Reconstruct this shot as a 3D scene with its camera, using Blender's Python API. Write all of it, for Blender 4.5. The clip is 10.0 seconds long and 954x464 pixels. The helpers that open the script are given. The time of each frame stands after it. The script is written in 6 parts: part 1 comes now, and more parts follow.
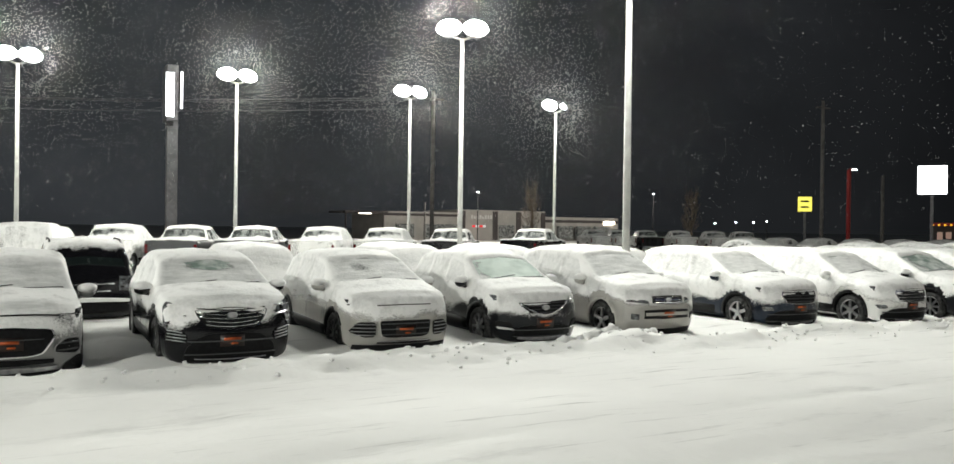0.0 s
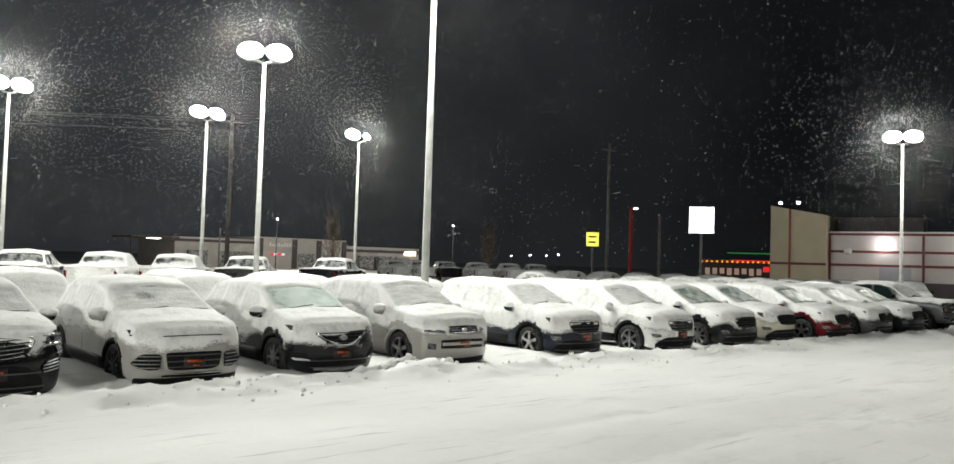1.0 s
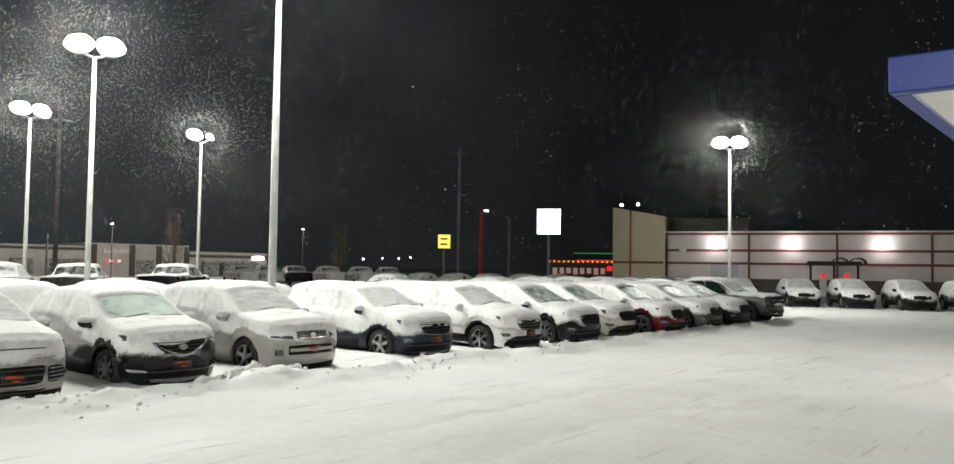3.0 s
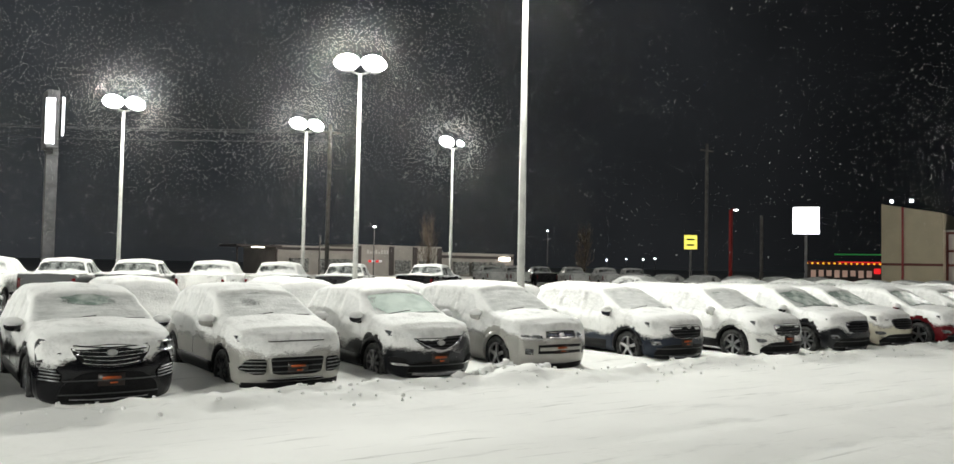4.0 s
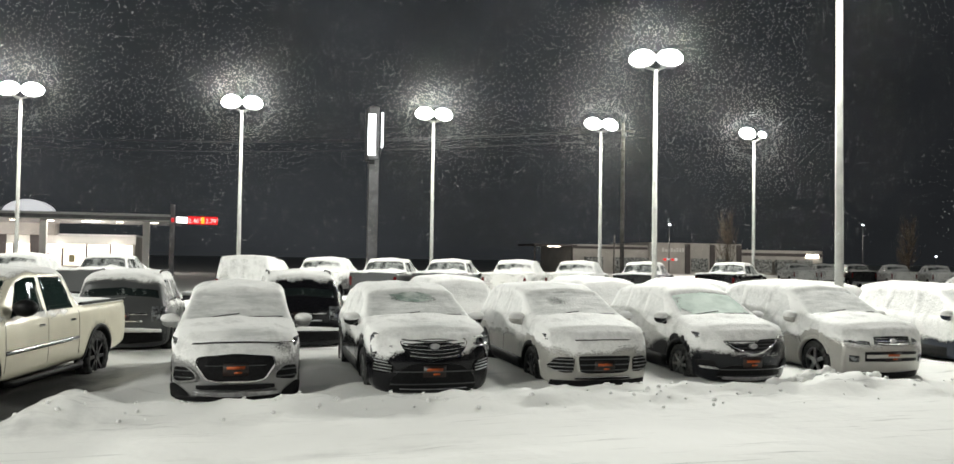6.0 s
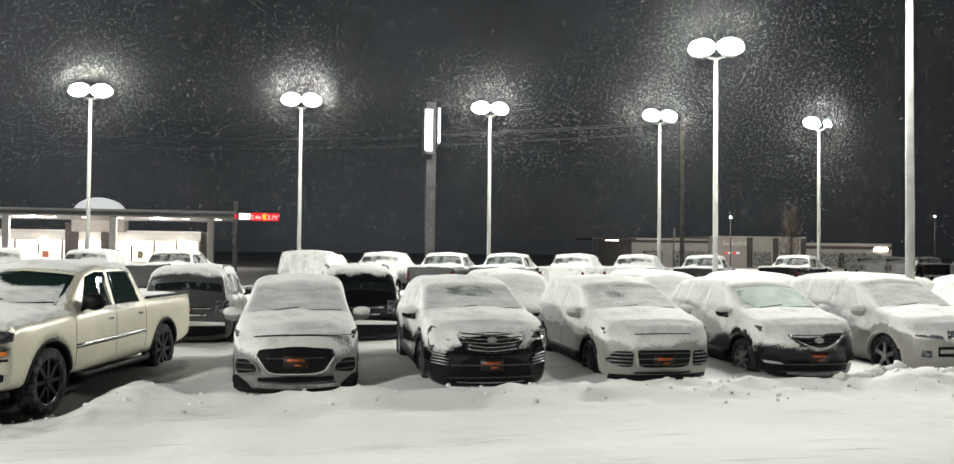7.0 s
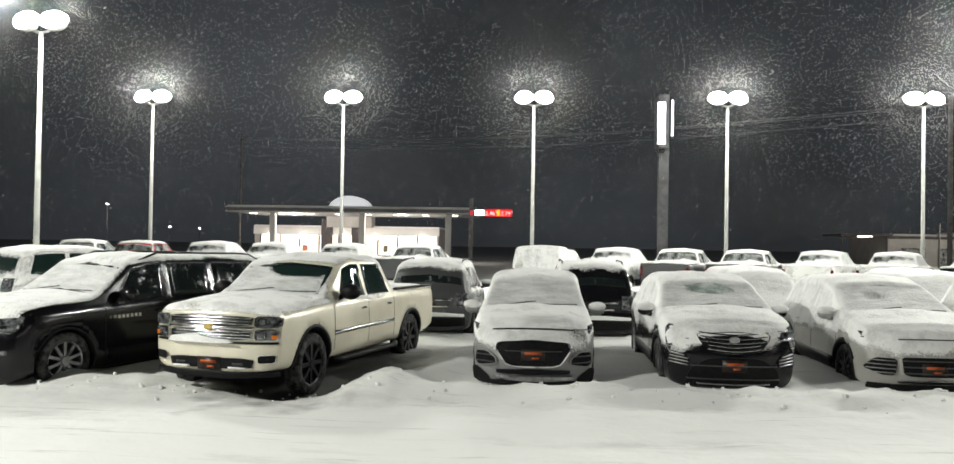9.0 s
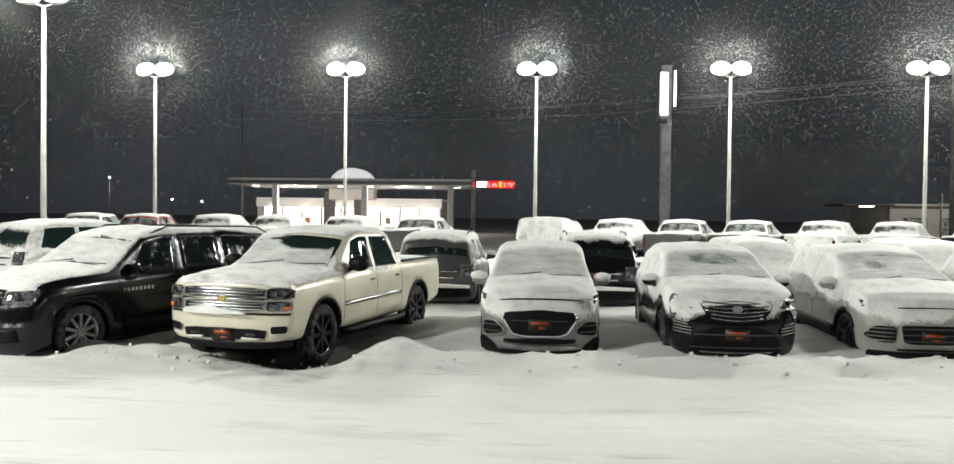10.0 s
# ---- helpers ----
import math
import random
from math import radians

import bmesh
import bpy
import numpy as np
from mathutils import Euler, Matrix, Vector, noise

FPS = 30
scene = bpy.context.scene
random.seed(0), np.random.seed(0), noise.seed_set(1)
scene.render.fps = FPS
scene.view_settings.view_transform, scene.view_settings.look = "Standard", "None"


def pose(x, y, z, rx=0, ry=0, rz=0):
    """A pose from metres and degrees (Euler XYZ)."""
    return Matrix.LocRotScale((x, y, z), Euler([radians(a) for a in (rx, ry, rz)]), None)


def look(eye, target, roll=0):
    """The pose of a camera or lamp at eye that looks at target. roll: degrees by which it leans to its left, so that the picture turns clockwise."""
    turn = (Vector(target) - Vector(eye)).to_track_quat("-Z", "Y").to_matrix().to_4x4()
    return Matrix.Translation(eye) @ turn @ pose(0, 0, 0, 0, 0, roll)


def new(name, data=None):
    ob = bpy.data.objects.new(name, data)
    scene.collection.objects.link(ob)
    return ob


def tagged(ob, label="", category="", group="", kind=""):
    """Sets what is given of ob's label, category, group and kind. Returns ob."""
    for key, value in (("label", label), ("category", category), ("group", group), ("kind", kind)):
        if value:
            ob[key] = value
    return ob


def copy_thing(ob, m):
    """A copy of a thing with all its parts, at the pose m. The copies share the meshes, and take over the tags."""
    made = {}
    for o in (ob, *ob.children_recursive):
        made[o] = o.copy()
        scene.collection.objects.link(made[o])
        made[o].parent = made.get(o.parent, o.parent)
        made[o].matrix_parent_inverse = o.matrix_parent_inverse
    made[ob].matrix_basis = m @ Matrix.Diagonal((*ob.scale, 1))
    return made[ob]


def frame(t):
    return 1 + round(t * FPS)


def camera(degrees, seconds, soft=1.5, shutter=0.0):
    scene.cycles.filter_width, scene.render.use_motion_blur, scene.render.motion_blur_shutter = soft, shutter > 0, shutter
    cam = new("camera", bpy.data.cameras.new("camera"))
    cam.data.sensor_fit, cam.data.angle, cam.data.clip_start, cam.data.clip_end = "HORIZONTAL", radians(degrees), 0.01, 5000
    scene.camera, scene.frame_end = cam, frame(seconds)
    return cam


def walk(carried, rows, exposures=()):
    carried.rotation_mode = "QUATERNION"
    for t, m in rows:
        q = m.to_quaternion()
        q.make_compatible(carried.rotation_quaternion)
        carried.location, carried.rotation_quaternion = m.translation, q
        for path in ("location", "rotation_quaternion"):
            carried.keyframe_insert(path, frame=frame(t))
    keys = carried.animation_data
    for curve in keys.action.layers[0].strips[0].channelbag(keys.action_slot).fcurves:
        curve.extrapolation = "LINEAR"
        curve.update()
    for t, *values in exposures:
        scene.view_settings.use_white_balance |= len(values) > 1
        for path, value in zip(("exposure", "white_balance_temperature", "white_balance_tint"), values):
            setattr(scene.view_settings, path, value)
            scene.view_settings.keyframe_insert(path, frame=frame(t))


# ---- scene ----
cam = camera(59.23, 10.0, soft=1.5)
# seconds, x, y, z of the eye, yaw to the left, pitch up, roll (degrees)
ROWS = [
    (0, 0.048, -0.092, 2.006, -28.13, -0.25, 0.74),
    (0.5, 0.063, -0.105, 2.014, -34.00, 0.05, 1.01),
    (1, 0.037, -0.159, 2.011, -41.57, 2.08, 1.75),
    (1.5, 0.086, -0.127, 2.010, -46.88, 2.44, 1.13),
    (2, 0.172, -0.103, 2.011, -50.69, 2.39, 0.71),
    (2.2, 0.162, -0.131, 2.007, -51.72, 2.38, 0.75),
    (2.7, 0.123, -0.146, 2.003, -52.60, 2.44, 0.83),
    (3.3, 0.077, -0.164, 1.998, -47.90, 2.51, 0.94),
    (3.5, 0.036, -0.149, 2.013, -43.75, 2.43, 1.17),
    (4, 0.058, -0.093, 2.002, -35.14, 2.28, 1.12),
    (4.5, 0.069, -0.039, 2.009, -29.19, 2.10, 0.66),
    (5, 0.067, 0.022, 2.002, -24.47, 2.01, 0.72),
    (5.5, 0.019, 0.046, 2.013, -18.58, 1.93, 0.83),
    (5.7, -0.062, 0.060, 2.017, -16.94, 1.94, 0.89),
    (6.25, -0.053, 0.074, 2.014, -14.30, 1.66, 0.68),
    (6.8, -0.045, 0.087, 2.011, -12.34, 1.38, 0.48),
    (7, -0.032, 0.122, 1.993, -11.42, 1.42, 0.57),
    (7.5, -0.055, 0.181, 1.992, -4.77, 1.21, 0.71),
    (8, -0.084, 0.186, 1.981, -0.47, 1.14, 0.56),
    (8.5, -0.107, 0.211, 1.982, 3.05, 1.03, 0.84),
    (9, -0.114, 0.184, 1.985, 4.18, 0.92, 0.91),
    (9.5, -0.154, 0.138, 1.993, 6.79, -0.66, 0.67),
    (10, -0.181, -0.000, 1.991, 4.26, -1.02, 0.66),
]
walk(cam, [(t, look((x, y, z), (x - math.sin(radians(yaw)) * math.cos(radians(pitch)), y + math.cos(radians(yaw)) * math.cos(radians(pitch)), z + math.sin(radians(pitch))), roll)) for t, x, y, z, yaw, pitch, roll in ROWS])

# ---- light ----
world = bpy.data.worlds.new("night_sky")
scene.world = world
world.use_nodes = True
wn = world.node_tree
wbg = wn.nodes["Background"]
wtc = wn.nodes.new("ShaderNodeTexCoord")
wno = wn.nodes.new("ShaderNodeTexNoise")
wno.inputs["Scale"].default_value = 3.0
wno.inputs["Detail"].default_value = 6.0
wra = wn.nodes.new("ShaderNodeValToRGB")
wra.color_ramp.elements[0].position, wra.color_ramp.elements[1].position = 0.3, 0.75
wra.color_ramp.elements[0].color = (0.0085, 0.0095, 0.0103, 1)
wra.color_ramp.elements[1].color = (0.021, 0.023, 0.0255, 1)
wn.links.new(wtc.outputs["Generated"], wno.inputs["Vector"])
wn.links.new(wno.outputs["Fac"], wra.inputs["Fac"])
wn.links.new(wra.outputs["Color"], wbg.inputs["Color"])
# the snow-filled air is brighter over the lit side of the yard
wdot = wn.nodes.new("ShaderNodeVectorMath")
wdot.operation = "DOT_PRODUCT"
wdot.inputs[1].default_value = (-0.05, 0.96, 0.25)
wmap = wn.nodes.new("ShaderNodeMapRange")
wmap.inputs["From Min"].default_value, wmap.inputs["From Max"].default_value = 0.45, 1.0
wmap.inputs["To Min"].default_value, wmap.inputs["To Max"].default_value = 0.42, 2.15
wn.links.new(wtc.outputs["Generated"], wdot.inputs[0])
wn.links.new(wdot.outputs["Value"], wmap.inputs["Value"])
wn.links.new(wmap.outputs["Result"], wbg.inputs["Strength"])
scene.view_settings.exposure = 0.0

LAMP_POWER = 3050.0      # each floodlight head of the lamp posts
LAMP_COLOUR = (0.99, 1.0, 0.92)
LAMP_TOPS = []           # lamp heads that get a halo of packed flakes


def point_lamp(name, place, power, colour=LAMP_COLOUR, radius=0.25):
    data = bpy.data.lights.new(name, "POINT")
    data.energy, data.color, data.shadow_soft_size = power, colour, radius
    ob = new(name, data)
    ob.location = place
    return ob


# ---- materials ----
def material(name, base, rough=0.5, metal=0.0, vary=0.0, scale=8.0, bump=0.0, bump_scale=40.0, coat=0.0, second=None, detail=5.0, spec=0.4):
    """A principled surface with a two-scale mottle from base to second, and a fine relief."""
    m = bpy.data.materials.new(name)
    m.use_nodes = True
    t = m.node_tree
    b = t.nodes["Principled BSDF"]
    b.inputs["Base Color"].default_value = (*base, 1)
    b.inputs["Roughness"].default_value, b.inputs["Metallic"].default_value = rough, metal
    b.inputs["Coat Weight"].default_value = coat
    b.inputs["Specular IOR Level"].default_value = spec
    tc = t.nodes.new("ShaderNodeTexCoord")
    if vary or second:
        n = t.nodes.new("ShaderNodeTexNoise")
        n.inputs["Scale"].default_value, n.inputs["Detail"].default_value = scale, detail
        r = t.nodes.new("ShaderNodeValToRGB")
        second = second or tuple(c * (1 - vary) for c in base)
        r.color_ramp.elements[0].position, r.color_ramp.elements[1].position = 0.38, 0.62
        r.color_ramp.elements[0].color, r.color_ramp.elements[1].color = (*second, 1), (*base, 1)
        t.links.new(tc.outputs["Object"], n.inputs["Vector"])
        t.links.new(n.outputs["Fac"], r.inputs["Fac"])
        t.links.new(r.outputs["Color"], b.inputs["Base Color"])
    if bump:
        n2 = t.nodes.new("ShaderNodeTexNoise")
        n2.inputs["Scale"].default_value, n2.inputs["Detail"].default_value = bump_scale, 6.0
        bp = t.nodes.new("ShaderNodeBump")
        bp.inputs["Strength"].default_value, bp.inputs["Distance"].default_value = bump, 0.02
        t.links.new(tc.outputs["Object"], n2.inputs["Vector"])
        t.links.new(n2.outputs["Fac"], bp.inputs["Height"])
        t.links.new(bp.outputs["Normal"], b.inputs["Normal"])
    return m


def glowing(name, colour, strength):
    m = bpy.data.materials.new(name)
    m.use_nodes = True
    b = m.node_tree.nodes["Principled BSDF"]
    b.inputs["Base Color"].default_value = (*colour, 1)
    b.inputs["Emission Color"].default_value = (*colour, 1)
    b.inputs["Emission Strength"].default_value = strength
    return m


def frosted_glass(name, amount, dark=(0.010, 0.014, 0.014), pale=(0.62, 0.66, 0.66), spec=0.3):
    """Dark window glass with a film of fine frost and some streaks."""
    m = bpy.data.materials.new(name)
    m.use_nodes = True
    t = m.node_tree
    b = t.nodes["Principled BSDF"]
    tc = t.nodes.new("ShaderNodeTexCoord")
    n = t.nodes.new("ShaderNodeTexNoise")
    n.inputs["Scale"].default_value, n.inputs["Detail"].default_value = 2.6, 12.0
    n.inputs["Roughness"].default_value = 0.72
    n2 = t.nodes.new("ShaderNodeTexNoise")
    n2.inputs["Scale"].default_value, n2.inputs["Detail"].default_value = 38.0, 4.0
    add = t.nodes.new("ShaderNodeMath")
    add.operation = "MULTIPLY_ADD"
    add.inputs[1].default_value = 0.35
    r = t.nodes.new("ShaderNodeMapRange")
    r.inputs["From Min"].default_value, r.inputs["From Max"].default_value = 0.88 - amount * 0.5, 1.08 - amount * 0.3
    r.clamp = True
    mix = t.nodes.new("ShaderNodeMix")
    mix.data_type = "RGBA"
    mix.inputs["A"].default_value, mix.inputs["B"].default_value = (*dark, 1), (*pale, 1)
    t.links.new(tc.outputs["Object"], n.inputs["Vector"])
    t.links.new(tc.outputs["Object"], n2.inputs["Vector"])
    t.links.new(n2.outputs["Fac"], add.inputs[0])
    t.links.new(n.outputs["Fac"], add.inputs[2])
    t.links.new(add.outputs["Value"], r.inputs["Value"])
    t.links.new(r.outputs["Result"], mix.inputs["Factor"])
    t.links.new(mix.outputs["Result"], b.inputs["Base Color"])
    b.inputs["Specular IOR Level"].default_value = spec
    rr = t.nodes.new("ShaderNodeMapRange")
    rr.inputs["To Min"].default_value, rr.inputs["To Max"].default_value = 0.015, 0.8
    t.links.new(r.outputs["Result"], rr.inputs["Value"])
    t.links.new(rr.outputs["Result"], b.inputs["Roughness"])
    return m


SNOW = material("fresh_snow", (0.86, 0.86, 0.85), 0.75, vary=0.05, scale=2.5, bump=0.35, bump_scale=14.0)
SNOW_CAR = material("crusted_snow", (0.84, 0.84, 0.83), 0.75, second=(0.46, 0.46, 0.45), scale=3.2, bump=0.9, bump_scale=22.0, detail=14.0)
ramp = [n for n in SNOW_CAR.node_tree.nodes if n.type == "VALTORGB"][0].color_ramp
ramp.elements[0].position, ramp.elements[1].position = 0.22, 0.50
[n for n in SNOW_CAR.node_tree.nodes if n.type == "TEX_NOISE"][0].inputs["Roughness"].default_value = 0.72
# the snow thins out to a speckled edge, where its stored depth runs to nothing
tree = SNOW_CAR.node_tree
cover = tree.nodes.new("ShaderNodeAttribute")
cover.attribute_name = "cover"
edge = tree.nodes.new("ShaderNodeTexNoise")
edge.inputs["Scale"].default_value, edge.inputs["Detail"].default_value, edge.inputs["Roughness"].default_value = 34.0, 9.0, 0.8
blend = tree.nodes.new("ShaderNodeMath")
blend.operation = "MULTIPLY_ADD"
blend.inputs[1].default_value = 1.3
cut = tree.nodes.new("ShaderNodeMapRange")
cut.inputs["From Min"].default_value, cut.inputs["From Max"].default_value = 0.52, 0.86
bare = tree.nodes.new("ShaderNodeBsdfTransparent")
both = tree.nodes.new("ShaderNodeMixShader")
coord = [n for n in tree.nodes if n.type == "TEX_COORD"][0]
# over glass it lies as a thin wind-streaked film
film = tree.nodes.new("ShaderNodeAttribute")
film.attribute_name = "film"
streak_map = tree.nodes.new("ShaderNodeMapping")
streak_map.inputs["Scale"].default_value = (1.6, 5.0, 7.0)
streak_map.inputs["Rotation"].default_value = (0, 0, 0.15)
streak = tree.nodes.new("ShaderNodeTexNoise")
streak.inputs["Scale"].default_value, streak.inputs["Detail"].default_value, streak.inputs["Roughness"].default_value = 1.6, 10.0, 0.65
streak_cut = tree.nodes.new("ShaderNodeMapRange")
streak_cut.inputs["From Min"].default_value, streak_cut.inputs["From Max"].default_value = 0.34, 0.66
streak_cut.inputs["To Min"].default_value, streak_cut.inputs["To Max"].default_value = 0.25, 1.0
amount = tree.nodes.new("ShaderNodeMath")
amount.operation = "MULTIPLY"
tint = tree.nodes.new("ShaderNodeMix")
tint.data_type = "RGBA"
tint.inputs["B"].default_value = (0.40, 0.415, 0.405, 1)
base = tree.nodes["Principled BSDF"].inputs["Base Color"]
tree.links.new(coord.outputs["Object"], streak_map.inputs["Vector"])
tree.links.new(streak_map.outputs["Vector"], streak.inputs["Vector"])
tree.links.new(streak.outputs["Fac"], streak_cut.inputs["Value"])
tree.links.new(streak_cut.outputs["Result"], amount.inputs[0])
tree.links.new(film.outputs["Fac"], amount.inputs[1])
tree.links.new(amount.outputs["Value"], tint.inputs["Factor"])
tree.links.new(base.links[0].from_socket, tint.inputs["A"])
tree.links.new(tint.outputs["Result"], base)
tree.links.new(coord.outputs["Object"], edge.inputs["Vector"])
tree.links.new(edge.outputs["Fac"], blend.inputs[0])
tree.links.new(cover.outputs["Fac"], blend.inputs[2])
tree.links.new(blend.outputs["Value"], cut.inputs["Value"])
tree.links.new(cut.outputs["Result"], both.inputs["Fac"])
tree.links.new(bare.outputs["BSDF"], both.inputs[1])
tree.links.new(tree.nodes["Principled BSDF"].outputs["BSDF"], both.inputs[2])
tree.links.new(both.outputs["Shader"], tree.nodes["Material Output"].inputs["Surface"])
SNOW_CAP = material("snow_cap", (0.84, 0.84, 0.83), 0.75, vary=0.1, scale=5.0, bump=0.6, bump_scale=18.0)
PLASTIC = material("black_plastic", (0.010, 0.010, 0.011), 0.5, vary=0.4, scale=20, bump=0.1, spec=0.12)
RUBBER = material("tyre_rubber", (0.012, 0.012, 0.012), 0.8, second=(0.07, 0.07, 0.07), scale=14, bump=0.4, spec=0.1)
CHROME = material("chrome", (0.75, 0.75, 0.76), 0.15, 1.0, vary=0.2, scale=12)
ALLOY = material("alloy", (0.46, 0.46, 0.47), 0.32, 0.9, vary=0.35, scale=10)
ALLOY_DARK = material("dark_alloy", (0.07, 0.07, 0.075), 0.35, 0.8, vary=0.3, scale=10)
GLASS = frosted_glass("window_glass", 0.35)
GLASS_FROST = frosted_glass("frosted_window_glass", 0.8, (0.22, 0.25, 0.24), (0.72, 0.74, 0.73))
GLASS_MID = frosted_glass("half_frosted_glass", 0.62, (0.03, 0.035, 0.035), (0.60, 0.62, 0.61))
GLASS_DUST = frosted_glass("dusted_window_glass", 0.30, (0.010, 0.014, 0.014), (0.26, 0.28, 0.27))
GLASS_CLEAR = frosted_glass("clean_window_glass", 0.0, (0.010, 0.020, 0.018), spec=0.12)
GLASS_THIN = material("window_under_thin_snow", (0.58, 0.68, 0.62), 0.6, second=(0.42, 0.52, 0.47), scale=3.0, bump=0.2)
GLASS_GREEN = material("glass_under_streaked_frost", (0.58, 0.62, 0.59), 0.5, second=(0.16, 0.22, 0.19), scale=4.5, bump=0.3, detail=12.0)
LENS = material("lamp_lens", (0.20, 0.21, 0.22), 0.08, 0.3, second=(0.02, 0.02, 0.022), scale=16, coat=1.0)
LENS_AMBER = material("amber_lens", (0.75, 0.20, 0.02), 0.15, coat=1.0)
LENS_RED = material("red_lens", (0.12, 0.006, 0.008), 0.15, vary=0.3, coat=1.0)
PLATE_DARK = material("plate_card", (0.02, 0.012, 0.010), 0.4, vary=0.2)
PLATE_ORANGE = material("plate_print", (0.38, 0.075, 0.012), 0.5, vary=0.15)
GOLD = material("gold_emblem", (0.50, 0.38, 0.13), 0.35, 0.7, vary=0.2)
POLE_PAINT = material("pole_paint", (0.34, 0.34, 0.32), 0.5, second=(0.26, 0.26, 0.25), scale=3.0, bump=0.1)
STEEL = material("weathered_steel", (0.22, 0.22, 0.23), 0.55, 0.6, vary=0.35, scale=2.0)
DARK_METAL = material("dark_metal", (0.03, 0.03, 0.032), 0.5, 0.5, vary=0.3)
RED_PAINT = material("red_paint", (0.33, 0.015, 0.015), 0.45, vary=0.2)
WOOD_POLE = material("timber_pole", (0.20, 0.19, 0.18), 0.85, vary=0.4, scale=3.0, bump=0.3)
BRANCH = material("bare_branch", (0.11, 0.085, 0.06), 0.9, vary=0.3)
SHOP_WALL = material("shop_wall", (0.46, 0.44, 0.41), 0.8, vary=0.15, scale=0.6)
SHOP_TRIM = material("shop_trim", (0.08, 0.07, 0.07), 0.7, vary=0.2, scale=1.0)
CREAM = material("cream_panel", (0.62, 0.54, 0.38), 0.7, vary=0.08, scale=0.8)
PANEL = material("metal_siding", (0.62, 0.57, 0.54), 0.6, vary=0.10, scale=0.5, bump=0.1, bump_scale=3.0)
STRIPE = material("brown_stripe", (0.17, 0.045, 0.035), 0.6, vary=0.2)
BLUE = material("blue_fascia", (0.008, 0.034, 0.22), 0.4, vary=0.12, scale=2.0)
SOFFIT = material("white_soffit", (0.70, 0.70, 0.68), 0.6, vary=0.06, scale=1.5)
FLOOD = glowing("floodlight_glass", (0.94, 0.97, 1.0), 30.0)
SIGN_WHITE = glowing("lit_white_face", (0.97, 0.98, 1.0), 3.5)
SIGN_YELLOW = glowing("lit_yellow_face", (0.85, 0.78, 0.12), 1.2)
SIGN_RED = glowing("lit_red_field", (0.85, 0.015, 0.02), 0.9)
DIGIT = glowing("lit_pale_digits", (1.0, 0.80, 0.76), 0.95)
SIGN_AMBER = glowing("lit_amber_patch", (1.0, 0.45, 0.03), 1.3)
SHOP_LIGHT = glowing("lit_shop_window", (1.0, 0.90, 0.78), 1.7)
WARM = glowing("warm_lamp", (1.0, 0.86, 0.70), 8.0)
COOL = glowing("far_lamp", (0.9, 0.95, 1.0), 12.0)
DOME_LIT = glowing("lit_dome_face", (0.95, 0.97, 1.0), 0.55)
DINER_GLOW = glowing("dim_diner_window", (0.9, 0.62, 0.5), 0.16)
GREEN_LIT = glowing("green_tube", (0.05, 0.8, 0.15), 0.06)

PAINTS = {}


def paint(name, colour, rough=0.28, metal=0.3):
    if name not in PAINTS:
        PAINTS[name] = material(name + "_paint", colour, rough, metal, vary=0.12, scale=1.6, coat=0.2, spec=0.3)
    return PAINTS[name]


# ---- mesh tools ----
def mesh_of(name, verts, faces, mats, smooth=True, index=None):
    me = bpy.data.meshes.new(name)
    me.from_pydata([tuple(v) for v in verts], [], faces)
    for m in mats:
        me.materials.append(m)
    if smooth:
        me.polygons.foreach_set("use_smooth", [True] * len(me.polygons))
    if index is not None:
        me.polygons.foreach_set("material_index", index)
    me.update()
    return me


def part(name, bm, mat, parent, label=""):
    """Links a bmesh or a mesh as one object under a thing or a part."""
    if isinstance(bm, bmesh.types.BMesh):
        me = bpy.data.meshes.new(name)
        bm.to_mesh(me)
        bm.free()
        me.materials.append(mat)
    else:
        me = bm
        if mat and not me.materials:
            me.materials.append(mat)
    ob = new(name, me)
    ob.parent = parent
    if label:
        tagged(ob, label)
    return ob


def thing(name, label, category, group="", kind=""):
    return tagged(new(name), label, category, group, kind)


def box(x0, x1, y0, y1, z0, z1, bevel=0.0, segments=2, bm=None):
    bm = bm or bmesh.new()
    r = bmesh.ops.create_cube(bm, size=1.0, matrix=Matrix.LocRotScale(((x0 + x1) / 2, (y0 + y1) / 2, (z0 + z1) / 2), None, (abs(x1 - x0), abs(y1 - y0), abs(z1 - z0))))
    if bevel:
        edges = list({e for v in r["verts"] for e in v.link_edges})
        bmesh.ops.bevel(bm, geom=edges, offset=bevel, segments=segments, affect="EDGES", profile=0.5)
    return bm


